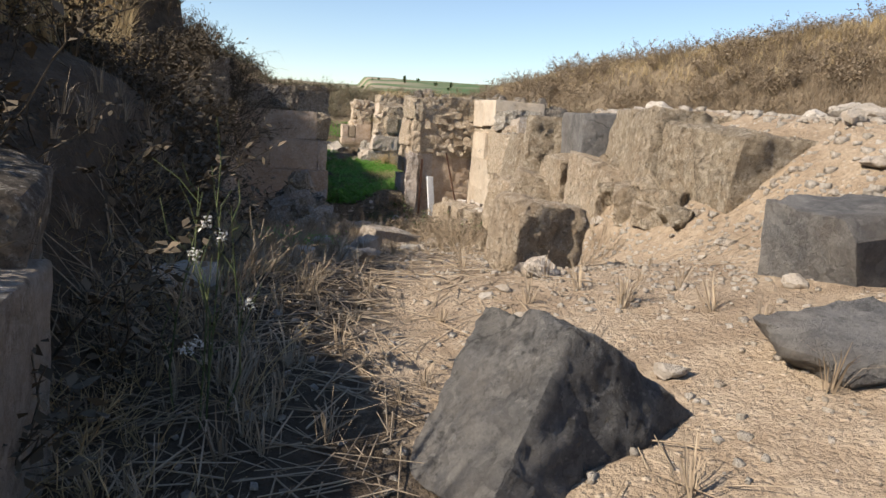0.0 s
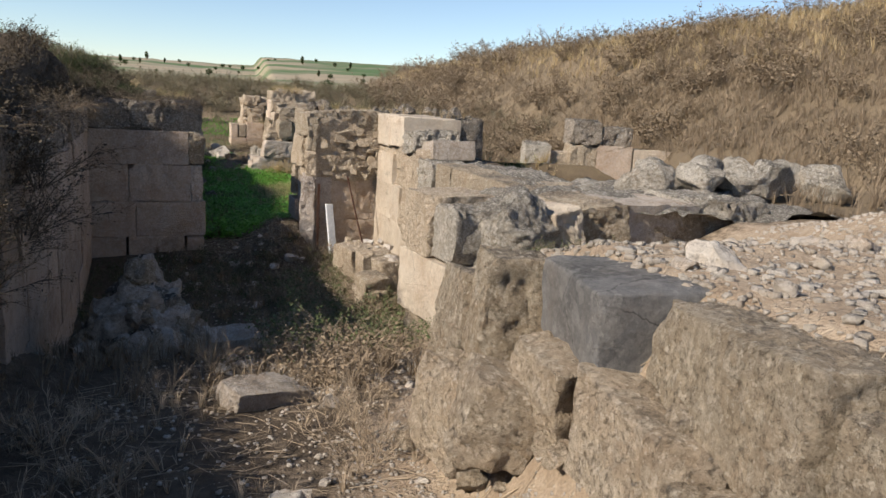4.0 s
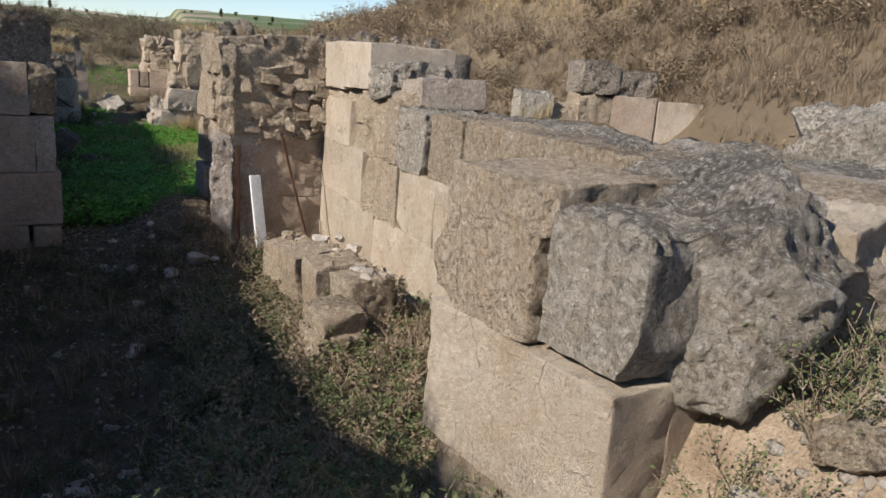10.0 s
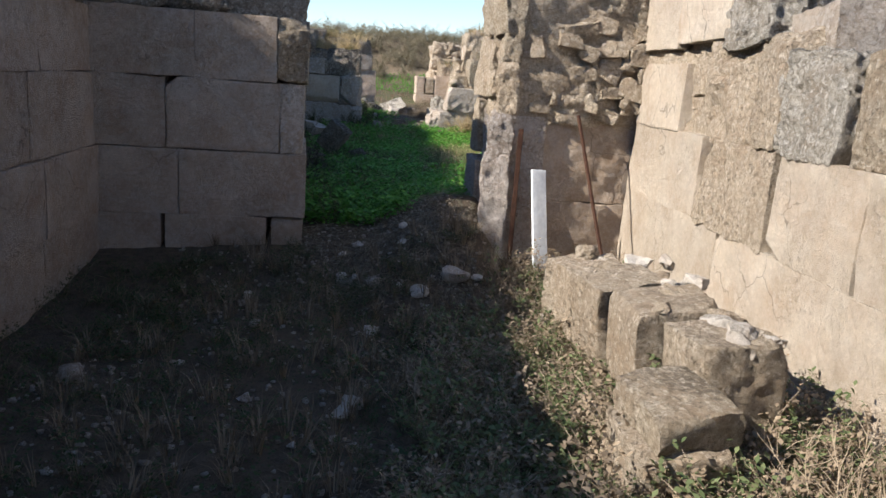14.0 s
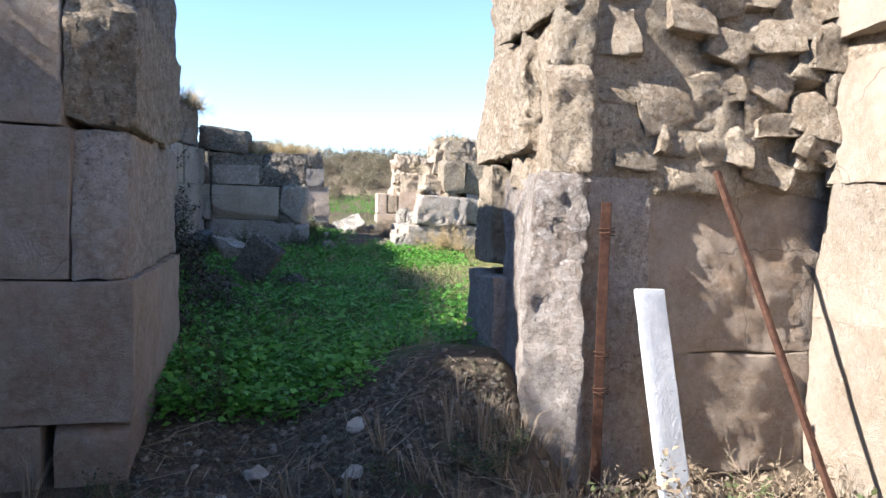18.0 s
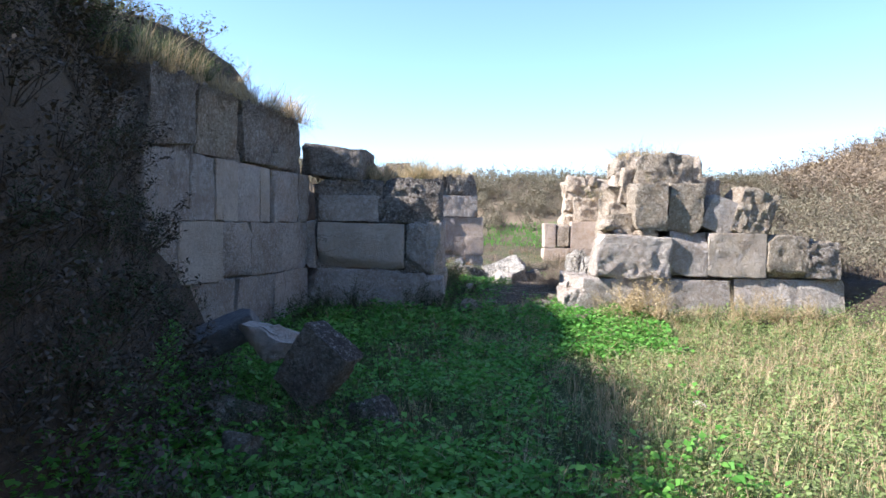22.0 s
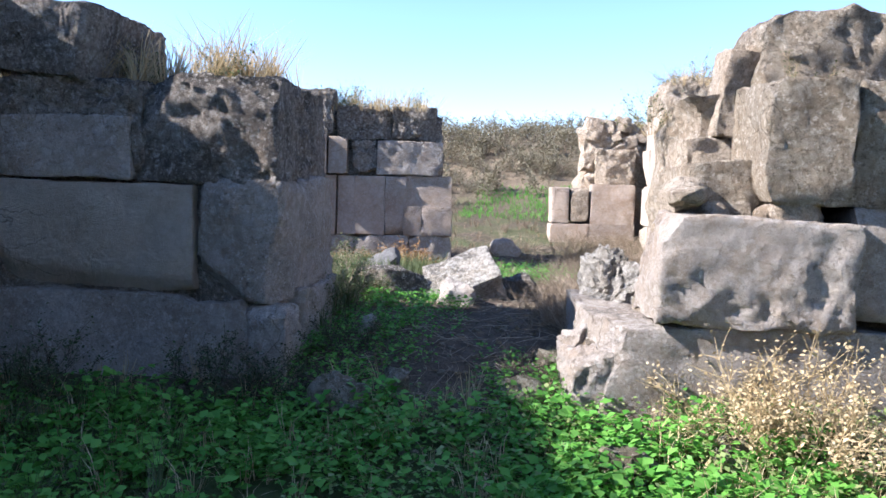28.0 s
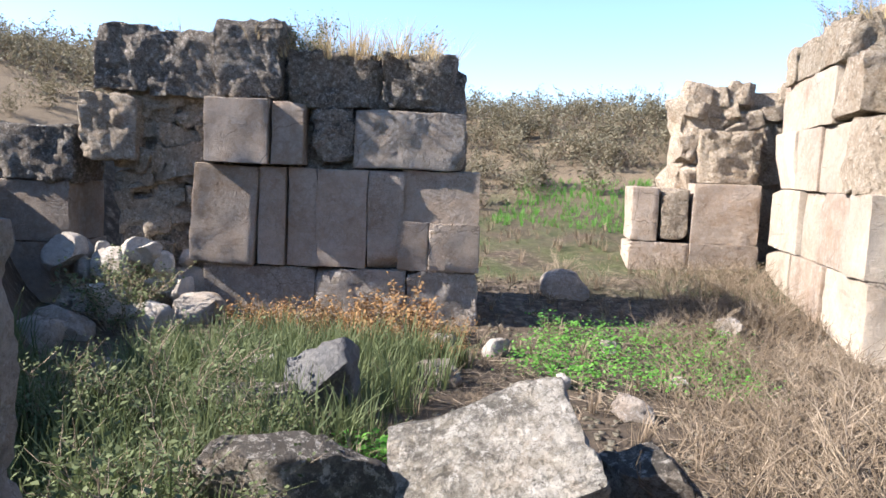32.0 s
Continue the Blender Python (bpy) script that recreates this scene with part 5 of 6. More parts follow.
def posts():
    """An iron picket, a rusty leaning bar and a chipped white marker post."""
    def rod(name, label, a, b, w, d, material, category, turn=0.0):
        a, b = Vector(a), Vector(b)
        me = block_mesh(name, (w, d, (b - a).length), material, 9, 0.004, 0.002, 0.004, 0.06)
        ob = new(name, me)
        ob.matrix_basis = Matrix.Translation((a + b) / 2) @ (b - a).to_track_quat("Z", "Y").to_matrix().to_4x4() @ pose(0, 0, 0, 0, 0, turn)
        return tagged(ob, label, category)
    iron = group_of("iron_post", "rusty iron angle post wound with wire", "post", at=pose(2.15, 20.27, -0.3))
    for w, d, x, y in ((0.055, 0.008, 0, 0), (0.008, 0.055, 0.026, 0.028)):
        part_mesh("flange", block_mesh("flange", (w, d, 1.6), RUST, 11, 0.002, 0.001, 0.002, 0.1), iron, "", pose(x, y, 0.8))
    for z in (0.55, 0.75, 1.42):
        ring = bpy.data.curves.new("wire", "CURVE")
        ring.dimensions, ring.bevel_depth, ring.bevel_resolution = "3D", 0.003, 1
        s = ring.splines.new("POLY")
        s.points.add(23)
        for i in range(24):
            a = i / 23 * 12.5
            s.points[i].co = (0.045 * math.cos(a) + 0.01, 0.045 * math.sin(a) + 0.01, z + 0.002 * i, 1)
        ring.materials.append(RUST)
        part_mesh("wire", ring, iron)
    rod("rusty_bar", "thin rusty bar leaning on the gate wall", (3.25, 19.6, -0.45), (2.84, 20.5, 1.5), 0.035, 0.03, RUST, "bar")
    foot, head = Vector((2.53, 19.8, -0.75)), Vector((2.40, 20.25, 0.84))
    post = group_of("marker_post", "leaning white marker post with chipped paint", "post")
    post.matrix_basis = Matrix.Translation(foot) @ (head - foot).to_track_quat("Z", "Y").to_matrix().to_4x4() @ pose(0, 0, 0, 0, 0, 8)
    part_mesh("board", block_mesh("board", (0.19, 0.035, (head - foot).length), WHITE, 15, 0.006, 0.002, 0.004, 0.05), post, "", pose(0, 0, (head - foot).length / 2))
    for k in range(12):
        me = rock_mesh("chip", (random.uniform(0.02, 0.06), 0.006, random.uniform(0.015, 0.05)), GREY, 20 + k, 8, 0.003, 0.02)
        part_mesh("chip", me, post, "chipped grey patch", pose(random.uniform(-0.05, 0.05), -0.018, 0.4 + 0.1 * k, 0, random.uniform(-50, 50), 0))


track_stones()
sunken_way_stones()
court_stones()
posts()

# ---- plants ----
def twigs_np(rng, stems, height, spread_, forks, r=0.006, droop=0.0, bend=0.25):
    """Segments of a branching dry shrub: starts, ends, radii; and the tips."""
    A, B, R = [], [], []
    tips = []
    for _ in range(stems):
        a, tilt = rng.uniform(0, 6.283), spread_ * rng.uniform(0.15, 1.0)
        d = np.array([math.cos(a) * math.sin(tilt), math.sin(a) * math.sin(tilt), math.cos(tilt)])
        p, L = np.array([0.06 * math.cos(a), 0.06 * math.sin(a), -0.04]), height * rng.uniform(0.6, 1.1)
        n = 4
        for i in range(n):
            q = p + d * L / n
            A.append(p), B.append(q), R.append(r * (1 - 0.2 * i))
            if i:
                for _ in range(forks):
                    e = d + np.array([rng.gauss(0, 0.6), rng.gauss(0, 0.6), rng.gauss(0.15, 0.4) - droop])
                    e /= np.linalg.norm(e)
                    k = p + (q - p) * rng.random()
                    l = L * rng.uniform(0.12, 0.35)
                    m = k + e * l * 0.5
                    g = e + np.array([rng.gauss(0, 0.35), rng.gauss(0, 0.35), 0.15 - droop])
                    t = m + g / np.linalg.norm(g) * l * 0.5
                    A.extend((k, m)), B.extend((m, t)), R.extend((r * 0.5, r * 0.35))
                    tips.extend((m, t))
            p = q
            d = d + np.array([rng.gauss(0, bend), rng.gauss(0, bend), -droop * 0.4])
            d /= np.linalg.norm(d)
        tips.append(p)
    return np.array(A), np.array(B), np.array(R), np.array(tips)


def prisms(A, B, R):
    """Three-sided rods along the segments, thinner at the far end."""
    d = B - A
    d /= np.maximum(np.linalg.norm(d, axis=1, keepdims=True), 1e-6)
    ref = np.where(np.abs(d[:, 2:3]) > 0.9, np.array([[1.0, 0, 0]]), np.array([[0, 0, 1.0]]))
    u = np.cross(d, ref)
    u /= np.linalg.norm(u, axis=1, keepdims=True)
    v = np.cross(d, u)
    vs = []
    for end, k in ((A, 1.0), (B, 0.65)):
        for a in (0, 2.094, 4.189):
            vs.append(end + (u * math.cos(a) + v * math.sin(a)) * R[:, None] * k)
    V = np.stack(vs, 1).reshape(-1, 3)
    o = np.arange(len(A))[:, None] * 6
    F = np.concatenate([o + np.array([[a, b, b + 3, a + 3]]) for a, b in ((0, 1), (1, 2), (2, 0))])
    return V, F


def leaves_np(rng, centres, size, flat=0.5, long=1.6):
    """One folded leaf of four corners at each centre."""
    n = len(centres)
    g = np.random.default_rng(rng.randrange(1 << 30))
    a = g.uniform(0, 6.283, n)
    up = g.normal(0.25, flat, n)
    d = np.stack([np.cos(a), np.sin(a), up], 1)
    d /= np.linalg.norm(d, axis=1, keepdims=True)
    s = np.cross(d, np.array([0, 0, 1.0]) + g.normal(0, 0.35, (n, 3)))
    s /= np.linalg.norm(s, axis=1, keepdims=True)
    w = size * g.uniform(0.6, 1.3, n)[:, None]
    nrm = np.cross(s, d)
    v = np.stack([centres, centres + d * w * long * 0.5 + s * w * 0.5 + nrm * w * 0.12, centres + d * w * long - nrm * w * 0.1, centres + d * w * long * 0.5 - s * w * 0.5 + nrm * w * 0.12], 1).reshape(-1, 3)
    f = np.arange(n)[:, None] * 4 + np.array([[0, 1, 2, 3]])
    return v, f


def strew(template, xyz, scale, turn, lean=None):
    """Copies of a template's points and faces at many places, as one set of arrays."""
    v, f = template
    c, s = np.cos(turn)[:, None], np.sin(turn)[:, None]
    px, py, pz = v[:, 0][None] * scale[:, None], v[:, 1][None] * scale[:, None], v[:, 2][None] * scale[:, None]
    out = np.stack([px * c - py * s, px * s + py * c, pz], 2)
    if lean is not None:
        out[:, :, 0] += lean[:, 0:1] * pz
        out[:, :, 1] += lean[:, 1:2] * pz
    out += xyz[:, None, :]
    F = (np.arange(len(xyz)) * len(v))[:, None, None] + f[None]
    return out.reshape(-1, 3), F.reshape(-1, f.shape[1])


def join_sets(sets):
    vs, fs, o = [], [], 0
    for v, f in sets:
        vs.append(v), fs.append(f + o)
        o += len(v)
    return np.concatenate(vs), np.concatenate(fs)


def tuft(rng, n, height, lean, width):
    """A tuft of bent blades, each a narrow quad and a tip."""
    V, F = [], []
    for i in range(n):
        a, l, t = rng.uniform(0, 6.283), height * rng.uniform(0.55, 1.1), lean * rng.uniform(0.1, 1.0)
        d = np.array([math.cos(a), math.sin(a), 0])
        s = np.array([-d[1], d[0], 0]) * width * 0.5
        b = d * rng.uniform(0, 0.05)
        m, e = b + d * l * t * 0.35 + np.array([0, 0, l * 0.6]), b + d * l * t + np.array([0, 0, l * (1 - 0.3 * t)])
        o = len(V)
        V += [b - s, b + s, m + s * 0.7, m - s * 0.7, e + s * 0.1, e - s * 0.1]
        F += [[o, o + 1, o + 2, o + 3], [o + 3, o + 2, o + 4, o + 5]]
    return np.array(V), np.array(F)


def places(rng, n, x0, x1, y0, y1, keep=None):
    g = np.random.default_rng(rng)
    x, y = g.uniform(x0, x1, n), g.uniform(y0, y1, n)
    if keep is not None:
        k = keep(x, y, g)
        x, y = x[k], y[k]
    return np.stack([x, y, ground_z(x, y)], 1), g


def stuff(name, label, category, sets, material):
    v, f = join_sets(sets)
    return tagged(new(name, mesh_np(name, v, f, [material])), label, category, kind="stuff")


def strewn(name, label, category, templates, pts, g, lo, hi, material, tilt=0.15, sink=0.0):
    sets = []
    which = g.integers(0, len(templates), len(pts))
    for k, t in enumerate(templates):
        p = pts[which == k]
        if len(p):
            p = p - np.array([0, 0, sink])
            sets.append(strew(t, p, g.uniform(lo, hi, len(p)), g.uniform(0, 6.283, len(p)), g.normal(0, tilt, (len(p), 2))))
    return stuff(name, label, category, sets, material)


def shrub(name, label, category, seed, height, spread_, stems, forks, twig_material, leaf_material_=None, leaf=0.02, per=2, r=0.006, droop=0.0):
    """A shrub built once at the origin: its twigs, and leaves where it has some."""
    rng = random.Random(seed)
    A, B, R, tips = twigs_np(rng, stems, height, spread_, forks, r, droop)
    root = group_of(name, label, category)
    part_mesh("branchwork", mesh_np("branchwork", *prisms(A, B, R), [twig_material]), root)
    if leaf_material_:
        c = np.repeat(tips, per, 0) + np.random.default_rng(seed).normal(0, height * 0.03, (len(tips) * per, 3))
        part_mesh("foliage", mesh_np("foliage", *leaves_np(rng, c, leaf), [leaf_material_]), root)
    return root


def plant_out(kinds, spots, seed, group, sink=0.02):
    """Sets copies of the kinds at (x, y, size) or (x, y, size, z) and takes the first of each to its first place."""
    rng = random.Random(seed)
    for i, (x, y, s, *z) in enumerate(spots):
        h = (z[0] if z else gz(x, y)) - sink
        m = pose(x, y, h, rng.uniform(-8, 8), rng.uniform(-8, 8), rng.uniform(0, 360))
        k = kinds[i % len(kinds)]
        c = copy_thing(k, m)
        c.matrix_basis = m @ Matrix.Scale(s * rng.uniform(0.85, 1.15), 4)
        tagged(c, group=group)
    for k in kinds:
        for o in (*k.children, k):
            bpy.data.objects.remove(o)


def bank_x(y):
    return np.interp(y, LEFT_Y, LEFT_X)


def grasses():
    rng = random.Random(1)
    tall = [tuft(rng, 22, 0.85, 0.5, 0.012) for _ in range(5)]
    low = [tuft(rng, 16, 0.28, 0.9, 0.008) for _ in range(5)]
    pts, g = places(11, 4200, -6, -0.6, -1.5, 10, lambda x, y, g: (x < bank_x(y) - 0.7 - 0.5 * g.random(len(x))))
    strewn("bank_grass", "tall pale dry grass on the bank", "grass", tall, pts, g, 0.4, 0.95, STRAW)
    pts, g = places(12, 1800, -8, 0, 8.5, 34, lambda x, y, g: (x < bank_x(y) - np.interp(y, RISE_Y, RISE_W) - 0.1 - 0.6 * ((y > 11) & (y < 21))) & ~((y > 21) & (y < 27) & (g.random(len(x)) < 0.5)))
    strewn("wall_top_grass", "thin dry grass along the wall tops", "grass", tall, pts, g, 0.25, 0.6, SCRUB)
    pts, g = places(13, 22000, 8.5, 32, 2, 95, lambda x, y, g: ((x > 10.6 + g.random(len(x))) | (y > 22.8) | (y < 13.5)) & (g.random(len(x)) < np.clip(30 / np.hypot(x, y - 8), 0.2, 1)))
    coarse = [tuft(rng, 14, 0.62, 0.85, 0.011) for _ in range(5)]
    near, g2 = places(22, 5200, 10.6, 19, 7, 32, lambda x, y, g: (x > 12.2) | (y > 23.5) | (y < 13))
    strewn("near_slope_grass", "dense brown dead grass on the near slope", "grass", coarse, near, g2, 0.35, 0.9, SCRUB)
    half = g.random(len(pts)) < 0.5
    up = pts[:, 2] > 6.0
    a, b = pts[half | up], pts[~half & ~up]
    strewn("hill_grass", "tall golden dry grass on the slope", "grass", coarse, a[a[:, 2] > 5.0], g, 0.5, 1.2, STRAW)
    b = np.concatenate([b, a[a[:, 2] <= 5.0]])
    strewn("hill_scrub_grass", "brown dead grass on the slope", "grass", coarse, b, g, 0.4, 1.0, SCRUB)
    pts, g = places(14, 700, 4.4, 9, 20.6, 23.2)
    pts = pts[pts[:, 0] > 6.8]
    strewn("ruin_grass", "straw grass round the low ruin", "grass", coarse, pts, g, 0.4, 0.8, STRAW)
    pts, g = places(15, 2600, -1.6, 3.6, 8.5, 20.2, lambda x, y, g: (x > bank_x(y) + 0.1) & (x < np.interp(y, (8, 10, 12, 13, 20), (2.0, 2.2, 2.2, 3.9, 3.7))) & ((x > 1.0 + 0.5 * g.random(len(x))) | (g.random(len(x)) < 0.45)))
    strewn("way_grass", "sparse dead grass on the floor of the way", "grass", low, pts, g, 0.4, 1.1, SCRUB)
    pts, g = places(16, 1300, -4, 6, 33.6, 47, lambda x, y, g: g.random(len(x)) < 0.9)
    pts = pts[(np.abs(pts[:, 0] + 0.4) > 0.7) | (pts[:, 1] > 37)]
    strewn("gap_grass", "straw-coloured dead grass beyond the court", "grass", low, pts, g, 0.35, 0.85, SCRUB)
    pts, g = places(17, 1100, -1.2, 1.6, 0.5, 8.5, lambda x, y, g: (x < 0.3 - 0.5 * g.random(len(x))) | (g.random(len(x)) < 0.12))
    strewn("track_grass", "dead grass along the foot of the bank", "grass", low, pts, g, 0.2, 0.65, TWIG)
    green = [tuft(rng, 14, 0.3, 0.7, 0.008) for _ in range(4)]
    pts, g = places(18, 1500, -3.2, -0.9, 33.8, 38.5, lambda x, y, g: x < -1.1 - 0.5 * g.random(len(x)))
    strewn("green_grass", "soft green grass at the wall's flank", "grass", green, pts, g, 0.6, 1.4, SAGE)
    pts, g = places(21, 2600, -3.2, 3.0, 22.0, 32.6, lambda x, y, g: (x > bank_x(y)) & (fbm(np.stack([x, y, 0 * x], 1) * 0.7 + 3, 3) > 0.12))
    strewn("court_sedge", "dull grey-green grass in patches over the court", "grass", green, pts, g, 0.4, 1.0, SAGE)
    pts, g = places(19, 500, -2.6, 0.2, 45.5, 49.5)
    strewn("far_green", "fresh green grass on the rise beyond the gate", "grass", green, pts, g, 0.3, 0.7, GREEN)


def carpets():
    rng = random.Random(5)

    def rosette(n, size, rise):
        c = np.array([[rng.gauss(0, 0.05), rng.gauss(0, 0.05), rng.uniform(0.02, rise)] for _ in range(n)])
        return leaves_np(rng, c, size, 0.35, 1.3)
    broad = [rosette(13, 0.040, 0.17) for _ in range(6)]
    small = [rosette(11, 0.017, 0.10) for _ in range(5)]

    def meadow(x, y, g):
        n = fbm(np.stack([x, y, 0 * x], 1) * 0.75, 3)
        return (x > bank_x(y) - 0.4 * (y < 28)) & (y < 32.75 + 0.16 * x) & (n + 0.35 * g.normal(size=len(x)) > -0.22 + 0.5 * (np.abs(x - 1.6) < 0.7) * (y < 30))& ~((np.abs(x - 0.1) < 0.6 * g.random(len(x))) & (y > 32.4))
    pts, g = places(31, 16000, -3.2, 2.2, 21.0, 33.3, meadow)
    strewn("green_carpet", "bright green broad-leaved weeds covering the court", "weeds", broad, pts, g, 0.55, 1.25, GREEN)
    pts, g = places(32, 19000, -0.5, 9.0, 22.2, 34, lambda x, y, g: (y < 32.75 + 0.16 * x) & (g.random(len(x)) < 0.35 + 0.65 * (x > 1.4)))
    strewn("green_carpet_small", "low green weeds in the sunny half of the court", "weeds", small, pts, g, 0.9, 1.9, PALE_GREEN)
    pts, g = places(33, 8000, -3.2, 8, 22, 33, lambda x, y, g: (x > bank_x(y)) & ((x > 1.2) | (g.random(len(x)) < 0.3)))
    strewn("court_dry_herbs", "pale dead stalks among the green weeds", "weeds", [tuft(rng, 9, 0.22, 1.0, 0.006) for _ in range(4)], pts, g, 0.6, 1.3, STRAW)
    pts, g = places(34, 1500, -1.3, 0.9, 31.6, 36.4, lambda x, y, g: (np.abs(x + 0.1) > 0.12 + 0.45 * g.random(len(x))) & ((x < 0) | (y < 33.6)))
    strewn("gap_weeds", "green weeds along both sides of the gap", "weeds", broad, pts, g, 0.4, 0.85, GREEN)
    pts, g = places(35, 420, -0.9, 0.9, 38.2, 40.4)
    strewn("gap_green_patch", "light green herbs between the far walls", "weeds", small, pts, g, 0.9, 1.8, GREEN)
    pts, g = places(36, 420, -1.9, 0.6, 4.4, 6.8, lambda x, y, g: np.hypot(x + 0.45, (y - 5.2) * 0.7) < 0.5)
    strewn("track_green", "small green weed patch by the track", "weeds", small, pts, g, 0.7, 1.4, GREEN)
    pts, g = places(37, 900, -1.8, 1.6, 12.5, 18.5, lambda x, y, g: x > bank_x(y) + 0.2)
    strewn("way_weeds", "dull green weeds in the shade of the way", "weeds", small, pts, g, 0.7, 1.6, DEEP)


def pebbles():
    def pebble(seed):
        g = np.random.default_rng(seed)
        q = np.array([[x, y, z] for z in (-1, 1) for y in (-1, 1) for x in (-1, 1)]) * 0.36 + g.uniform(-0.16, 0.16, (8, 3))
        f = np.array([[0, 2, 3, 1], [4, 5, 7, 6], [0, 1, 5, 4], [2, 6, 7, 3], [0, 4, 6, 2], [1, 3, 7, 5]])
        return q * np.array([1, 0.85, 0.7]), f
    kinds = [pebble(k) for k in range(6)]
    pts, g = places(41, 5200, -0.6, 6.0, 0.6, 10.3)
    strewn("track_pebbles", "pale pebbles strewn over dusty soil", "pebbles", kinds, pts, g, 0.008, 0.04, COBBLE, sink=-0.002)
    pts, g = places(45, 6000, 1.9, 7.0, 3.0, 10.3)
    strewn("terrace_gravel", "pale broken gravel on the terrace", "gravel", kinds, pts, g, 0.015, 0.075, COBBLE, sink=0.0)
    pts, g = places(47, 2200, 0.9, 2.4, 2.6, 7.6)
    strewn("bank_gravel", "broken pale gravel below the terrace stones", "gravel", kinds, pts, g, 0.008, 0.04, COBBLE, sink=0.0)
    pts, g = places(46, 900, 0.2, 2.4, 8.5, 13.8)
    strewn("slope_gravel", "pale rubble on the slope down to the way", "gravel", kinds, pts, g, 0.03, 0.11, COBBLE, sink=0.0)
    pts, g = places(42, 2600, -1.8, 3.6, 10.3, 21.3)
    strewn("way_pebbles", "grey pebbles on the floor of the way", "pebbles", kinds, pts, g, 0.015, 0.06, GREY, sink=-0.004)
    pts, g = places(43, 3000, -0.6, 1.7, 18.7, 21.0)
    strewn("sill_gravel", "loose gravel in the gateway", "gravel", kinds, pts, g, 0.008, 0.055, MOSSY, sink=-0.002)
    pts, g = places(44, 3200, -2.2, 2.0, 32.0, 42)
    strewn("gap_pebbles", "small stones among dry herbs", "pebbles", kinds, pts, g, 0.01, 0.06, MOSSY, sink=-0.002)
    # fallen twigs and straw
    g = np.random.default_rng(3)
    A, B = [], []
    for x0, x1, y0, y1, n in ((-0.9, 0.9, 1.0, 9.0, 900), (0.2, 2.4, 3.0, 8.0, 300), (0.8, 3.6, 12.0, 20.0, 700), (-1.2, 1.2, 31.8, 39.0, 1300), (-0.9, 0.2, 1.2, 4.6, 900), (-0.4, 1.4, 19.0, 22.0, 500)):
        x, y, a, l = g.uniform(x0, x1, n), g.uniform(y0, y1, n), g.uniform(0, 6.283, n), g.uniform(0.05, 0.3, n)
        u, w = x + np.cos(a) * l, y + np.sin(a) * l
        A.append(np.stack([x, y, ground_z(x, y) + 0.012], 1))
        B.append(np.stack([u, w, ground_z(u, w) + g.uniform(0, 0.05, n)], 1))
    A, B = np.concatenate(A), np.concatenate(B)
    R = g.uniform(0.0015, 0.004, len(A))
    v, f = prisms(A, B, R)
    tagged(new("twig_litter", mesh_np("twig_litter", v, f, [TWIG])), "pale dead twigs littering the ground", "twigs", kind="stuff")


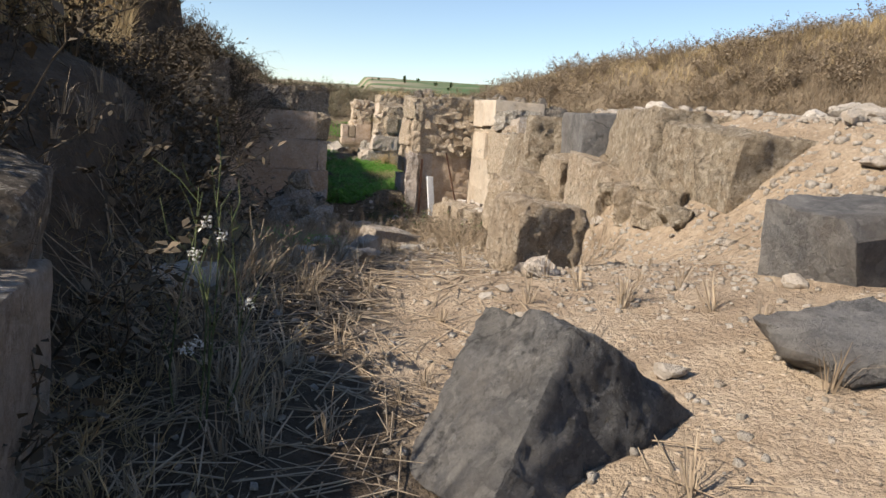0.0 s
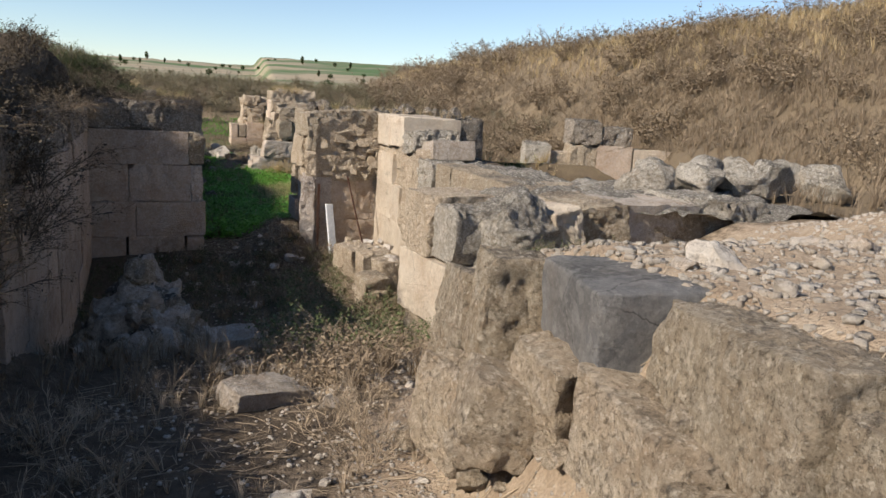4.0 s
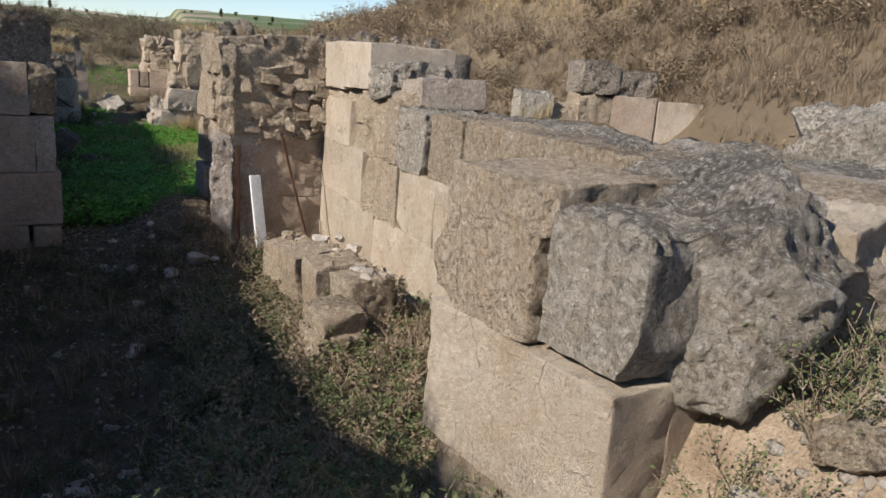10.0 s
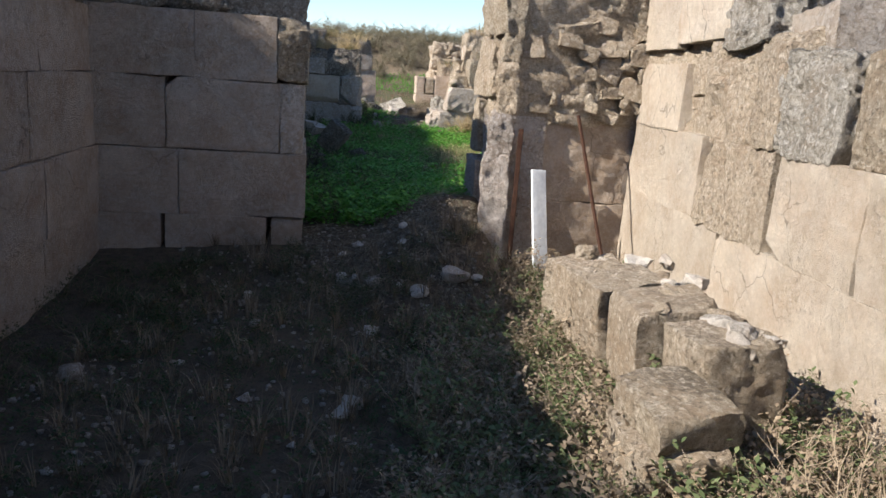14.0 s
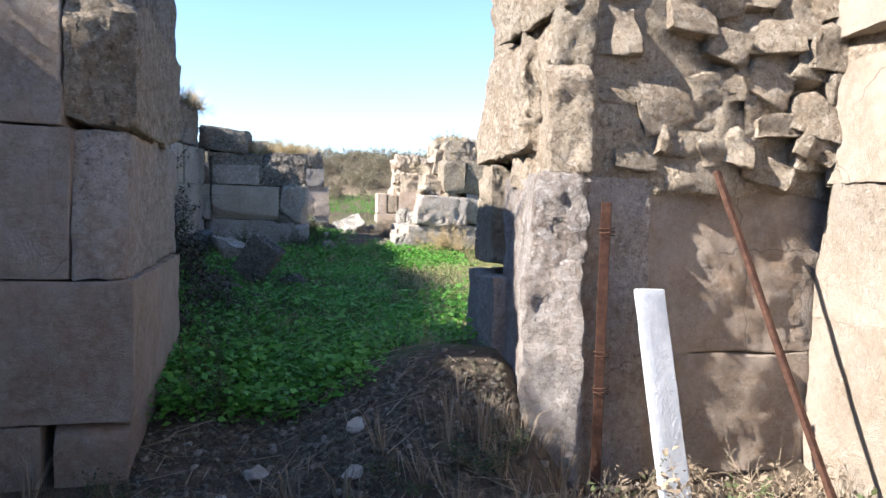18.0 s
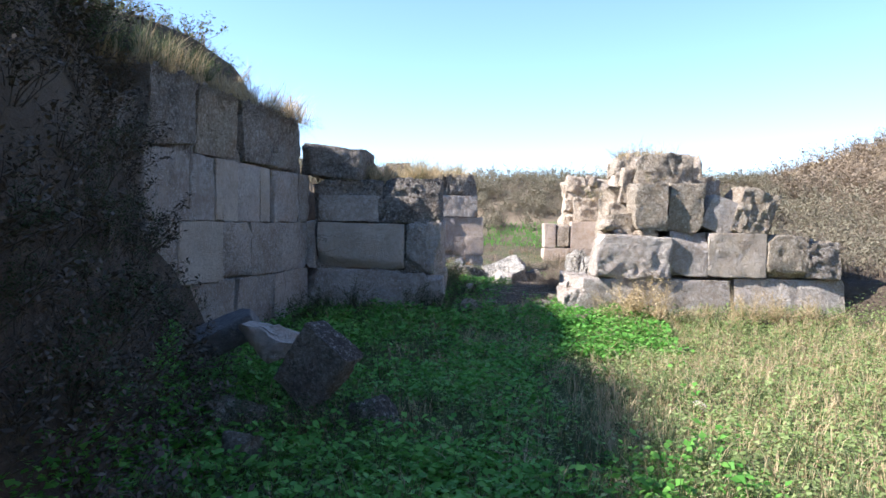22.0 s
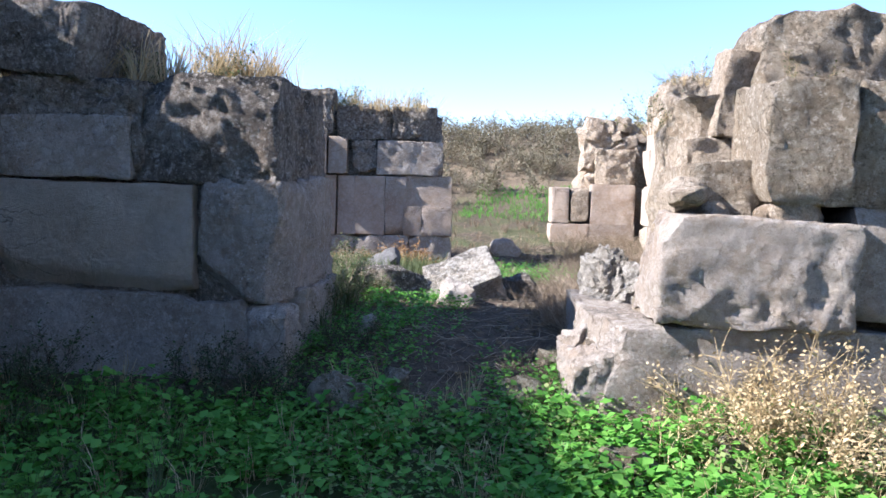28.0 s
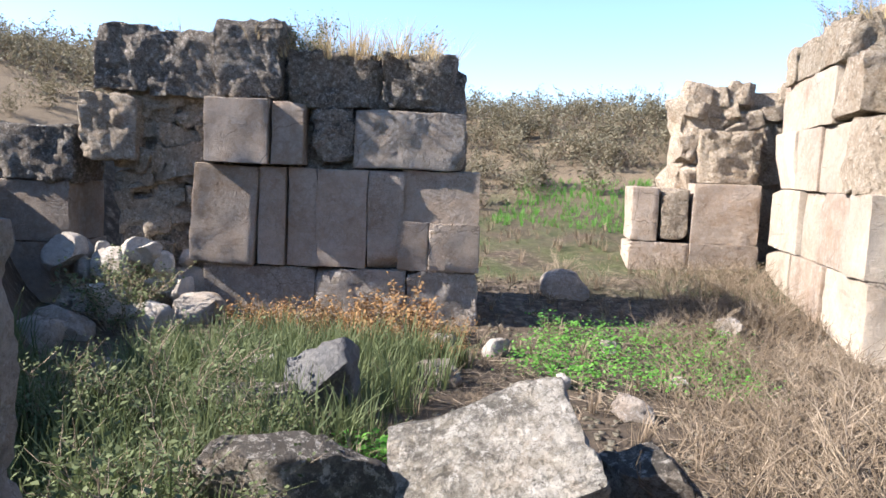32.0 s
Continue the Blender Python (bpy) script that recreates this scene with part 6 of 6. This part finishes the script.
def shrubs():
    rng = random.Random(8)

    def dry(n=3, seed=0, h=0.55, mat=TWIG, leaf=None, size=0.02, stems=16, name="dry_shrub", label="leafless dry shrub with fine tangled twigs", droop=0.0, spread_=1.0, per=2, forks=5):
        return [shrub(name, label, "shrub", seed + k, h, spread_, stems, forks, mat, leaf, size, per, 0.005, droop) for k in range(n)]
    spots = [(1.22, 7.25, 0.9), (1.1, 6.9, 0.7), (1.0, 7.7, 0.7), (1.5, 4.25, 0.7), (1.35, 8.3, 0.6), (0.2, 9.4, 0.7), (-0.2, 8.6, 0.6), (0.1, 10.1, 0.7), (-0.5, 9.7, 0.8), (1.5, 9.4, 0.4), (0.9, 10.3, 0.45), (1.2, 10.9, 0.4),
             (0.8, 11.6, 0.5), (1.3, 12.4, 0.6), (1.9, 12.9, 0.7), (2.4, 12.9, 0.9), (2.1, 13.6, 0.9), (2.9, 13.6, 1.0), (1.8, 14.6, 0.8), (3.2, 14.5, 1.0)]
    plant_out(dry(4, 300, 0.6), spots, 1, "dry shrubs by the way")
    spots = [(-0.45, 3.4, 0.9), (-0.35, 4.2, 0.9), (-0.2, 4.8, 0.6), (-0.5, 2.6, 0.9), (-0.7, 5.0, 1.0), (-0.6, 6.2, 1.0), (-0.3, 6.9, 0.7), (-0.75, 7.5, 1.0), (-0.2, 3.0, 0.6)]
    plant_out(dry(3, 330, 0.45, spread_=1.35, label="sprawling dead brush at the foot of the bank", name="dead_brush"), spots, 2, "dead brush by the track")
    spots = [(2.75, 10.05, 0.8), (2.95, 9.8, 0.7), (3.0, 10.05, 0.9), (3.3, 10.1, 1.0), (3.45, 10.25, 1.0), (4.2, 10.3, 1.0), (4.7, 10.3, 1.1), (3.6, 9.8, 0.8), (1.8, 13.0, 0.9), (2.3, 14.4, 1.0), (1.7, 15.2, 0.8), (2.0, 16.0, 0.9), (3.35, 17.2, 0.9),
             (2.2, 15.6, 0.9), (3.55, 15.3, 0.9), (3.5, 14.2, 0.9)]
    plant_out(dry(3, 340, 0.42, TWIG, SAGE, 0.013, 16, "green_shrub", "grey-green leafy shrub by the broken wall", per=2), spots, 3, "leafy shrubs by the wall")
    spots = [(3.2, 19.4, 1.0), (3.45, 18.6, 1.1), (3.3, 17.8, 1.0), (2.9, 18.9, 0.8), (2.6, 17.9, 0.8), (3.4, 16.6, 0.9), (2.3, 17.3, 0.8), (1.9, 17.0, 0.6), (2.1, 18.6, 0.7), (2.35, 19.9, 0.7), (3.05, 20.1, 0.9), (1.4, 18.1, 0.5),
             (2.9, 14.9, 0.7), (3.5, 19.9, 0.9)]
    plant_out(dry(4, 350, 0.55, TWIG, SCRUB, 0.010, 18, "straw_shrub", "straw-coloured dry shrub under the sunlit wall", per=1), spots, 4, "straw shrubs in the way")
    spots = [(-0.35, 20.1, 0.5), (-0.5, 19.7, 0.6), (-2.0, 18.5, 0.6), (-1.5, 19.4, 0.5), (0.9, 19.4, 0.5), (0.5, 18.9, 0.5), (1.5, 19.8, 0.45), (-0.15, 21.2, 0.6), (-0.3, 22.0, 0.7), (0.6, 22.6, 0.4)]
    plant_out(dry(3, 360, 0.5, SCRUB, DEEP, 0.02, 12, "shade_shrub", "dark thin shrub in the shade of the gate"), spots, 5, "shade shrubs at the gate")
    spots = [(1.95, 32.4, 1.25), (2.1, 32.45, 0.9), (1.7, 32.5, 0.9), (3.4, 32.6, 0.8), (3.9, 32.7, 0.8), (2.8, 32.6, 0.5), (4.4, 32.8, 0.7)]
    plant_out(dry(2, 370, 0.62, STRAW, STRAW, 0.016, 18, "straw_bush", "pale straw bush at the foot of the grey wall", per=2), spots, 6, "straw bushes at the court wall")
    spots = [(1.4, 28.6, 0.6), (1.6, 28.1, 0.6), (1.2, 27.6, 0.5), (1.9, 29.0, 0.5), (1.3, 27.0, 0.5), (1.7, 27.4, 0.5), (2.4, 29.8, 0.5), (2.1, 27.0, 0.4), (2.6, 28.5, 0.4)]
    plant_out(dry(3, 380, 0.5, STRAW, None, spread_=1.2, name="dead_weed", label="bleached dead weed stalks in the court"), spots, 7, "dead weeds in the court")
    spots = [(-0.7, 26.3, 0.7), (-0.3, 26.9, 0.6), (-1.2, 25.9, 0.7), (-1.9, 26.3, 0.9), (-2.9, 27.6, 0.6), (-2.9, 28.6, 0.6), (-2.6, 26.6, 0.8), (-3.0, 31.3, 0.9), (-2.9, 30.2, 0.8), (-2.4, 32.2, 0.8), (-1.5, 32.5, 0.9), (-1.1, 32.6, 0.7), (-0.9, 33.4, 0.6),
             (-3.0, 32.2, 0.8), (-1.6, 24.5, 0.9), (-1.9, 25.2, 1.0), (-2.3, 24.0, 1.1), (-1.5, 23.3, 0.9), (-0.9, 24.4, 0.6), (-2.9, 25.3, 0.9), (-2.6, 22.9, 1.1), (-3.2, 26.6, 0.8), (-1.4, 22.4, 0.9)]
    # these twigs carry shade in their colour; the leaves are plain dark green
    plant_out(dry(4, 390, 0.6, SHADE_TWIG, DEEP, 0.016, 14, "dark_shrub", "dark shaded shrub against the court wall", per=3), spots, 8, "dark shrubs of the court")
    spots = [(-1.45, 34.6, 0.9), (-1.55, 35.2, 1.0), (-1.7, 35.9, 0.8), (-1.5, 34.0, 0.8), (-2.2, 36.3, 0.9), (-4.3, 38.4, 1.1), (-4.6, 38.9, 1.0), (-2.6, 35.8, 0.9)]
    plant_out(dry(3, 400, 0.55, TWIG, SAGE, 0.018, 16, "green_shrub", "soft green shrub at the corner of the wall", per=3), spots, 9, "leafy shrubs beyond the court")
    spots = [(-2.9, 38.9, 0.8), (-2.5, 39.0, 0.9), (-2.1, 39.3, 0.9), (-1.8, 39.0, 0.7), (-3.2, 38.8, 0.7), (-2.3, 38.5, 0.7), (-1.5, 39.2, 0.6), (-2.0, 38.6, 0.6), (-1.4, 38.4, 0.5)]
    plant_out(dry(3, 410, 0.5, TWIG, RUSSET, 0.024, 16, "russet_shrub", "russet dried shrub under the far wall", per=3), spots, 10, "russet shrubs")
    spots = [(0.75, 34.2, 0.8), (0.9, 34.9, 0.9), (1.2, 35.6, 1.0), (0.7, 35.6, 0.8), (1.0, 36.4, 1.0), (1.5, 36.9, 1.1), (0.8, 37.2, 0.8), (1.3, 37.8, 1.0), (1.6, 38.6, 1.0), (1.0, 38.8, 0.8), (1.4, 39.6, 0.9), (0.6, 40.6, 0.8), (1.2, 41.0, 0.9),
             (0.3, 42.0, 0.8), (1.1, 42.4, 0.9), (0.2, 43.0, 0.7), (0.5, 34.6, 0.6), (0.6, 36.4, 0.6), (1.5, 41.8, 0.8), (0.45, 35.2, 0.6), (0.85, 35.2, 0.8), (1.3, 34.6, 0.9), (1.6, 35.8, 1.0), (0.4, 37.0, 0.6), (1.7, 37.6, 1.0), (0.2, 40.0, 0.6), (-0.4, 42.2, 0.7), (-1.0, 43.0, 0.7)]
    plant_out(dry(4, 420, 0.55, TWIG, None, 0.014, 18, "straw_shrub", "tangled tan brush beside the ruined wall", spread_=1.2, per=1), spots, 11, "tan brush beyond the court")
    # growth on top of the walls
    spots = []
    for k in range(34):
        y = rng.uniform(8.8, 20.0)
        spots.append((-1.28 - 0.12 * (y - 8) - rng.uniform(0.25, 0.9), y, rng.uniform(0.4, 0.75), rng.uniform(2.6, 2.9)))
    for k in range(22):
        y = rng.uniform(16.0, 20.4)
        spots.append((-1.28 - 0.12 * (y - 8) - rng.uniform(0.2, 0.8), y, rng.uniform(0.7, 1.15), rng.uniform(2.75, 3.0)))
    for k in range(16):
        y = rng.uniform(8.4, 11.2)
        spots.append((-1.15 - 0.1 * (y - 8) - rng.uniform(0.0, 0.7), y, rng.uniform(0.8, 1.4), rng.uniform(1.5, 3.0)))
    for k in range(12):
        spots.append((rng.uniform(-2.6, -0.5), rng.uniform(20.4, 21.3), rng.uniform(0.4, 0.7), 2.95))
    # the shaded look of this growth is put into its twig and leaf colour
    plant_out(dry(4, 430, 0.6, SHADE_TWIG, SHADE_TWIG, 0.014, 14, "overhanging_shrub", "dry shrub hanging over the wall top, shade put into its colour", droop=0.25, spread_=1.3, per=2), spots, 12, "shrubs hanging over the wall")
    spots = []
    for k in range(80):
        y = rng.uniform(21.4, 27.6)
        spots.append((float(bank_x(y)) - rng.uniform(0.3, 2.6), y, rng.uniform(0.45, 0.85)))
    # twig colour here has the bank's shade in it
    plant_out(dry(4, 440, 0.7, SHADE_TWIG, DEEP, 0.016, 13, "bank_shrub", "dark dense shrub on the shaded bank", per=4), spots, 13, "shrubs on the shaded bank")
    spots = [(-3.9 - rng.uniform(0, 0.8), rng.uniform(28, 32.5), rng.uniform(0.4, 0.8), 3.1) for _ in range(14)] + [(rng.uniform(-3.2, -1.5), rng.uniform(33.0, 33.7), rng.uniform(0.4, 0.7), 2.3) for _ in range(10)]
    spots += [(rng.uniform(-5.2, -2.4), rng.uniform(39.8, 40.9), rng.uniform(0.5, 0.9), 2.85) for _ in range(16)] + [(rng.uniform(1.9, 3.2), rng.uniform(41.2, 43.4), rng.uniform(0.5, 0.9), 3.45) for _ in range(8)]
    spots += [(2.0, 33.5, 0.6, 2.3), (1.2, 34.0, 0.5, 2.1), (2.6, 21.0, 0.5, 3.0), (3.2, 21.2, 0.5, 3.0), (4.4, 21.4, 0.5, 3.0)]
    plant_out(dry(4, 450, 0.55, STRAW, SAGE, 0.02, 14, "wall_top_shrub", "thin dry shrub growing on a wall top", per=1), spots, 14, "shrubs on wall tops")
    # hillside scrub ahead and to the right
    ahead = dry(4, 460, 1.0, SCRUB, HILL, 0.05, 13, "hill_shrub", "grey-brown scrub bush on the hillside", per=2, forks=3)
    spots = [(rng.uniform(-16, 9), rng.uniform(47.5, 62), rng.uniform(0.35, 0.85)) for _ in range(300)] + [(rng.uniform(-16, -7), rng.uniform(38, 48), rng.uniform(0.4, 0.8)) for _ in range(50)]
    plant_out(ahead, spots, 15, "scrub on the hill ahead")
    side = dry(4, 470, 0.9, SCRUB, SCRUB, 0.045, 13, "slope_shrub", "brown dry bush on the side slope", per=2, forks=3)
    spots = []
    while len(spots) < 230:
        x, y = rng.uniform(9.5, 24), rng.uniform(5, 70)
        if x > 14 or y > 23:
            spots.append((x, y, rng.uniform(0.7, 1.5)))
    plant_out(side, spots, 16, "bushes on the side slope")


def brush():
    """Tangled thickets that nobody could count."""
    rng = random.Random(61)

    def tangle(stems, height, spread_, forks, r=0.004, droop=0.0):
        A, B, R, tips = twigs_np(rng, stems, height, spread_, forks, r, droop, 0.4)
        return prisms(A, B, R), tips

    def leafy(tips, size, per):
        c = np.repeat(tips, per, 0) + np.random.default_rng(len(tips)).normal(0, 0.02, (len(tips) * per, 3))
        return leaves_np(rng, c, size, 0.6, 2.0)
    fine = [tangle(7, 0.5, 1.15, 1, 0.006) for _ in range(6)]
    twigs = [t[0] for t in fine]
    leafs = [leafy(t[1], 0.021, 4) for t in fine]
    hang = [tangle(6, 0.6, 1.5, 2, 0.003, 0.55)[0] for _ in range(4)]

    def thicket(name, label, seed, n, box, keep, lo, hi, twig, leaf=None, z=None, templates=None):
        pts, g = places(seed, n, *box, keep)
        if z is not None:
            pts[:, 2] = z(pts[:, 0], pts[:, 1])
        strewn(name, label, "brush", templates or twigs, pts, g, lo, hi, twig, 0.2, 0.02)
        if leaf:
            pts, g = places(seed, n, *box, keep)
            if z is not None:
                pts[:, 2] = z(pts[:, 0], pts[:, 1])
            strewn(name + "_leaves", "small leaves of the " + label, "leaves", leafs, pts, g, lo, hi, leaf, 0.2, 0.02)

    def in_way(x, y, g):
        right = np.interp(y, (8, 9, 10, 11.6, 12.4, 20), (0.9, 1.6, 2.1, 2.3, 3.9, 3.7))
        left = np.interp(y, (8, 10, 12, 15, 17, 20), (0.4, 0.5, 0.75, 1.1, 1.0, 1.9))
        return (x < right) & (x > left + 0.5 * g.random(len(x)))
    thicket("way_brush", "tan dry brush filling the side of the way", 71, 900, (0.4, 3.9, 8.6, 20.2), in_way, 0.5, 1.15, TWIG, SCRUB)
    thicket("way_weeds_tall", "grey-green weeds among the dry brush", 72, 700, (0.4, 3.8, 10.0, 19.8), in_way, 0.5, 1.2, TWIG, SAGE)
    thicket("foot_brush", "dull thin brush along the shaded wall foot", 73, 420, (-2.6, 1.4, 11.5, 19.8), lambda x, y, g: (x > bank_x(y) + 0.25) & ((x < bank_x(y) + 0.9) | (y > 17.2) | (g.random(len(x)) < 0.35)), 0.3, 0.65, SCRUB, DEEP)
    # brush of the shaded banks takes the twig colour with shade in it
    thicket("slope_brush", "tangled brush over the earth bank, shade put into its colour", 74, 380, (-3.2, -0.55, 0.6, 10.6), lambda x, y, g: x < np.interp(y, LEFT_Y, LEFT_X) + 0.05, 0.5, 1.2, SHADE_TWIG, SHADE_TWIG)
    thicket("court_bank_brush", "tangled brush on the court bank, its shade put into the colour", 75, 560, (-4.6, -0.9, 21.2, 27.8), lambda x, y, g: (x < bank_x(y) + 0.1) & (x > bank_x(y) - 2.8), 0.5, 1.25, SHADE_TWIG, SHADE_TWIG)
    thicket("court_brown_weeds", "brown shaded weeds at the foot of the bank", 76, 330, (-3.1, -0.2, 22.0, 32.2), lambda x, y, g: (x > bank_x(y)) & (x < bank_x(y) + 1.4), 0.3, 0.7, SHADE_TWIG, DEEP)
    thicket("gap_brush", "tan twig brush beside the broken wall end", 77, 820, (0.1, 2.0, 33.9, 43.5), lambda x, y, g: (x > 0.12 + 0.4 * g.random(len(x))) & ((y > 34.6) | (x > 0.55)) & (x < np.interp(y, (34, 39.8, 40, 44), (1.9, 1.9, 1.7, 1.5))), 0.4, 0.95, SCRUB)
    thicket("gap_foot_brush", "dark twigs strewn along the gap", 78, 200, (-1.6, 0.6, 33.2, 39.0), lambda x, y, g: np.abs(x + 0.25) > 0.3 + 0.3 * g.random(len(x)), 0.25, 0.55, SCRUB)
    thicket("hill_brush", "grey-brown scrub covering the rise ahead", 79, 1100, (-17, 12, 43.8, 62), lambda x, y, g: ((x < -3.4) | (x > 2.3) | (y > 47)) & ~((np.abs(x + 1.2) < 1.6) & (y < 50)), 1.0, 2.2, SCRUB, HILL)
    thicket("flank_brush", "straw-brown scrub beside the ruined wall", 80, 420, (4.6, 14, 33.8, 45), lambda x, y, g: x > 3.4, 0.7, 1.5, SCRUB, HILL)
    thicket("bleached_brush", "bleached dead twigs heaped at the foot of the bank", 87, 190, (-1.0, -0.05, 1.3, 5.2), lambda x, y, g: x < -0.15 - 0.4 * g.random(len(x)), 0.25, 0.6, STRAW)
    thicket("ledge_weeds", "grey-green weeds scattered through the court", 88, 240, (-2.4, 1.6, 21.6, 31.5), lambda x, y, g: fbm(np.stack([x, y, 0 * x], 1) * 0.6 + 9, 2) > 0.1, 0.2, 0.5, SCRUB, SAGE)
    thicket("court_tan_weeds", "tan dead weeds scattered through the court", 89, 240, (0.4, 5.5, 24, 32.4), lambda x, y, g: fbm(np.stack([x, y, 0 * x], 1) * 0.6 + 4, 2) > 0.05, 0.25, 0.6, TWIG, STRAW)
    thicket("court_shade_weeds", "brown withered weeds among the green", 91, 300, (-2.6, 1.6, 22.0, 32.6), lambda x, y, g: fbm(np.stack([x, y, 0 * x], 1) * 0.75, 3) < -0.05, 0.25, 0.6, SCRUB, DEEP)
    thicket("far_ridge_brush", "brown scrub along the far side ridge", 90, 420, (10, 34, 45, 105), None, 2.0, 4.0, SCRUB, SCRUB)
    thicket("ridge_brush", "brown scrub covering the far side slope", 85, 420, (9.5, 27, 30, 60), None, 1.2, 2.8, SCRUB, SCRUB)
    thicket("side_scrub", "brown scrub over the slope beyond the low ruin", 93, 620, (11.0, 27, 7, 36), None, 0.8, 1.9, SCRUB, SCRUB)
    thicket("court_rise_brush", "dark scrub on the rise above the court wall", 86, 260, (-7.5, -3.7, 26.0, 33.0), None, 0.5, 1.0, SCRUB, SAGE)
    # shade is put into the colour of this thicket too
    thicket("wall_top_thicket", "dry thicket crowning the pink wall and the pier, shade put into its colour", 92, 760, (-4.2, -0.5, 8.4, 21.2), lambda x, y, g: (x < -2.77 + 0.12 * (20 - y)) & (x > -3.9 + 0.12 * (20 - y)) | ((y > 20.2) & (x < -0.9)), 0.45, 0.95, SHADE_TWIG, SHADE_TWIG, lambda x, y: np.maximum(2.92, ground_z(x, y)))
    # growth on the tops of the court walls
    thicket("court_top_brush", "dry twigs hanging over the court wall", 81, 130, (-3.75, -3.35, 27.6, 32.5), None, 0.4, 0.9, SCRUB, None, lambda x, y: 3.15 + 0 * x, hang)
    thicket("wall_hanging_roots", "dead roots hanging down the pink wall", 82, 260, (-2.5, -0.7, 9.8, 20.4), lambda x, y, g: np.abs(x + 2.72 - 0.12 * (20 - y) + 0.1) < 0.25, 0.5, 1.2, SCRUB, None, lambda x, y: 2.95 + 0 * x, hang)
    thicket("pier_top_roots", "dead roots hanging down the gate pier", 83, 40, (-2.5, -0.6, 20.2, 20.7), None, 0.4, 0.9, SCRUB, None, lambda x, y: 3.0 + 0 * x, hang)
    g = np.random.default_rng(84)
    blades = [tuft(rng, 14, 0.45, 0.8, 0.007) for _ in range(4)]

    def topped(name, label, n, x0, x1, y0, y1, z, material, lo=0.5, hi=1.2):
        pts = np.stack([g.uniform(x0, x1, n), g.uniform(y0, y1, n), np.full(n, z)], 1)
        strewn(name, label, "grass", blades, pts, g, lo, hi, material, 0.3, 0.03)
    topped("court_top_grass", "thin dry grass along the court wall top", 260, -4.1, -3.3, 27.6, 32.6, 3.2, STRAW)
    topped("court_top_green", "green grass on the court wall top", 160, -4.2, -3.4, 27.4, 29.4, 3.3, SAGE)
    topped("corner_top_grass", "thin dry grass on the corner wall", 150, -3.4, -1.4, 32.9, 33.7, 2.3, STRAW)
    topped("far_top_grass", "dry grass on the far gate wall", 120, -5.2, -1.9, 39.5, 40.4, 2.85, STRAW, 0.4, 1.0)
    topped("tower_top_grass", "dry grass on the stepped tower", 90, 1.9, 3.4, 41.0, 43.2, 3.45, STRAW)
    topped("gate_top_grass", "thin grass on the broken gate wall", 80, 2.0, 6.0, 20.9, 21.8, 3.0, STRAW, 0.3, 0.7)


def weed_with_heads():
    """The tall weed with white seed heads beside the start of the track."""
    root = group_of("seed_head_weed", "dry weed with white woolly seed heads", "weed", at=pose(-0.36, 1.95, gz(-0.36, 1.95)))
    rng = random.Random(77)
    A, B, R, tips = twigs_np(rng, 5, 0.75, 0.35, 2, 0.004)
    part_mesh("stems", mesh_np("stems", *prisms(A, B, R), [SAGE]), root)
    for k, t in enumerate(tips[::9][:6]):
        c = np.array([t]) + np.random.default_rng(k).normal(0, 0.009, (26, 3))
        part_mesh("seed_head", mesh_np("seed_head", *leaves_np(rng, c, 0.008, 0.8), [FLOWER]), root)


def far_trees():
    def tree(seed, h, w, slim):
        rng = random.Random(seed)
        root = group_of("tree", "dark round tree on the far plain", "tree")
        A, B, R, tips = twigs_np(rng, 7, h * 0.8, 0.7 if not slim else 0.12, 3, h * 0.02)
        part_mesh("trunk", mesh_np("trunk", *prisms(A, B, R), [TWIG]), root)
        g = np.random.default_rng(seed)
        d = g.normal(size=(420, 3))
        d /= np.linalg.norm(d, axis=1, keepdims=True)
        c = d * (g.random(420)[:, None] ** 0.4) * np.array([w, w, h * 0.42]) * (1 + 0.3 * vnoise(d * 2.5 + seed)[:, None]) + np.array([0, 0, h * 0.58])
        part_mesh("crown", mesh_np("crown", *leaves_np(rng, c, h * 0.09, 0.7), [DEEP]), root)
        return root
    kinds = [tree(1, 5, 2.2, False), tree(2, 4, 2.0, False), tree(3, 7, 1.1, True)]
    rng = random.Random(12)
    spots = []
    for az, d, s in ((-8.0, 150, 1.0), (-6.6, 165, 0.9), (-4.6, 140, 1.0), (-2.9, 150, 1.1), (6.2, 420, 1.6), (8.4, 300, 1.1), (9.0, 260, 0.8), (10.5, 330, 1.0)):
        spots.append((d * math.sin(radians(az)), d * math.cos(radians(az)), s))
    for k in range(46):
        az, d = rng.uniform(-9, 19), rng.uniform(480, 760)
        spots.append((d * math.sin(radians(az)), d * math.cos(radians(az)), rng.uniform(0.5, 1.1)))
    plant_out(kinds, spots, 17, "trees in the distance", 0.3)


grasses()
carpets()
pebbles()
shrubs()
brush()
weed_with_heads()
far_trees()
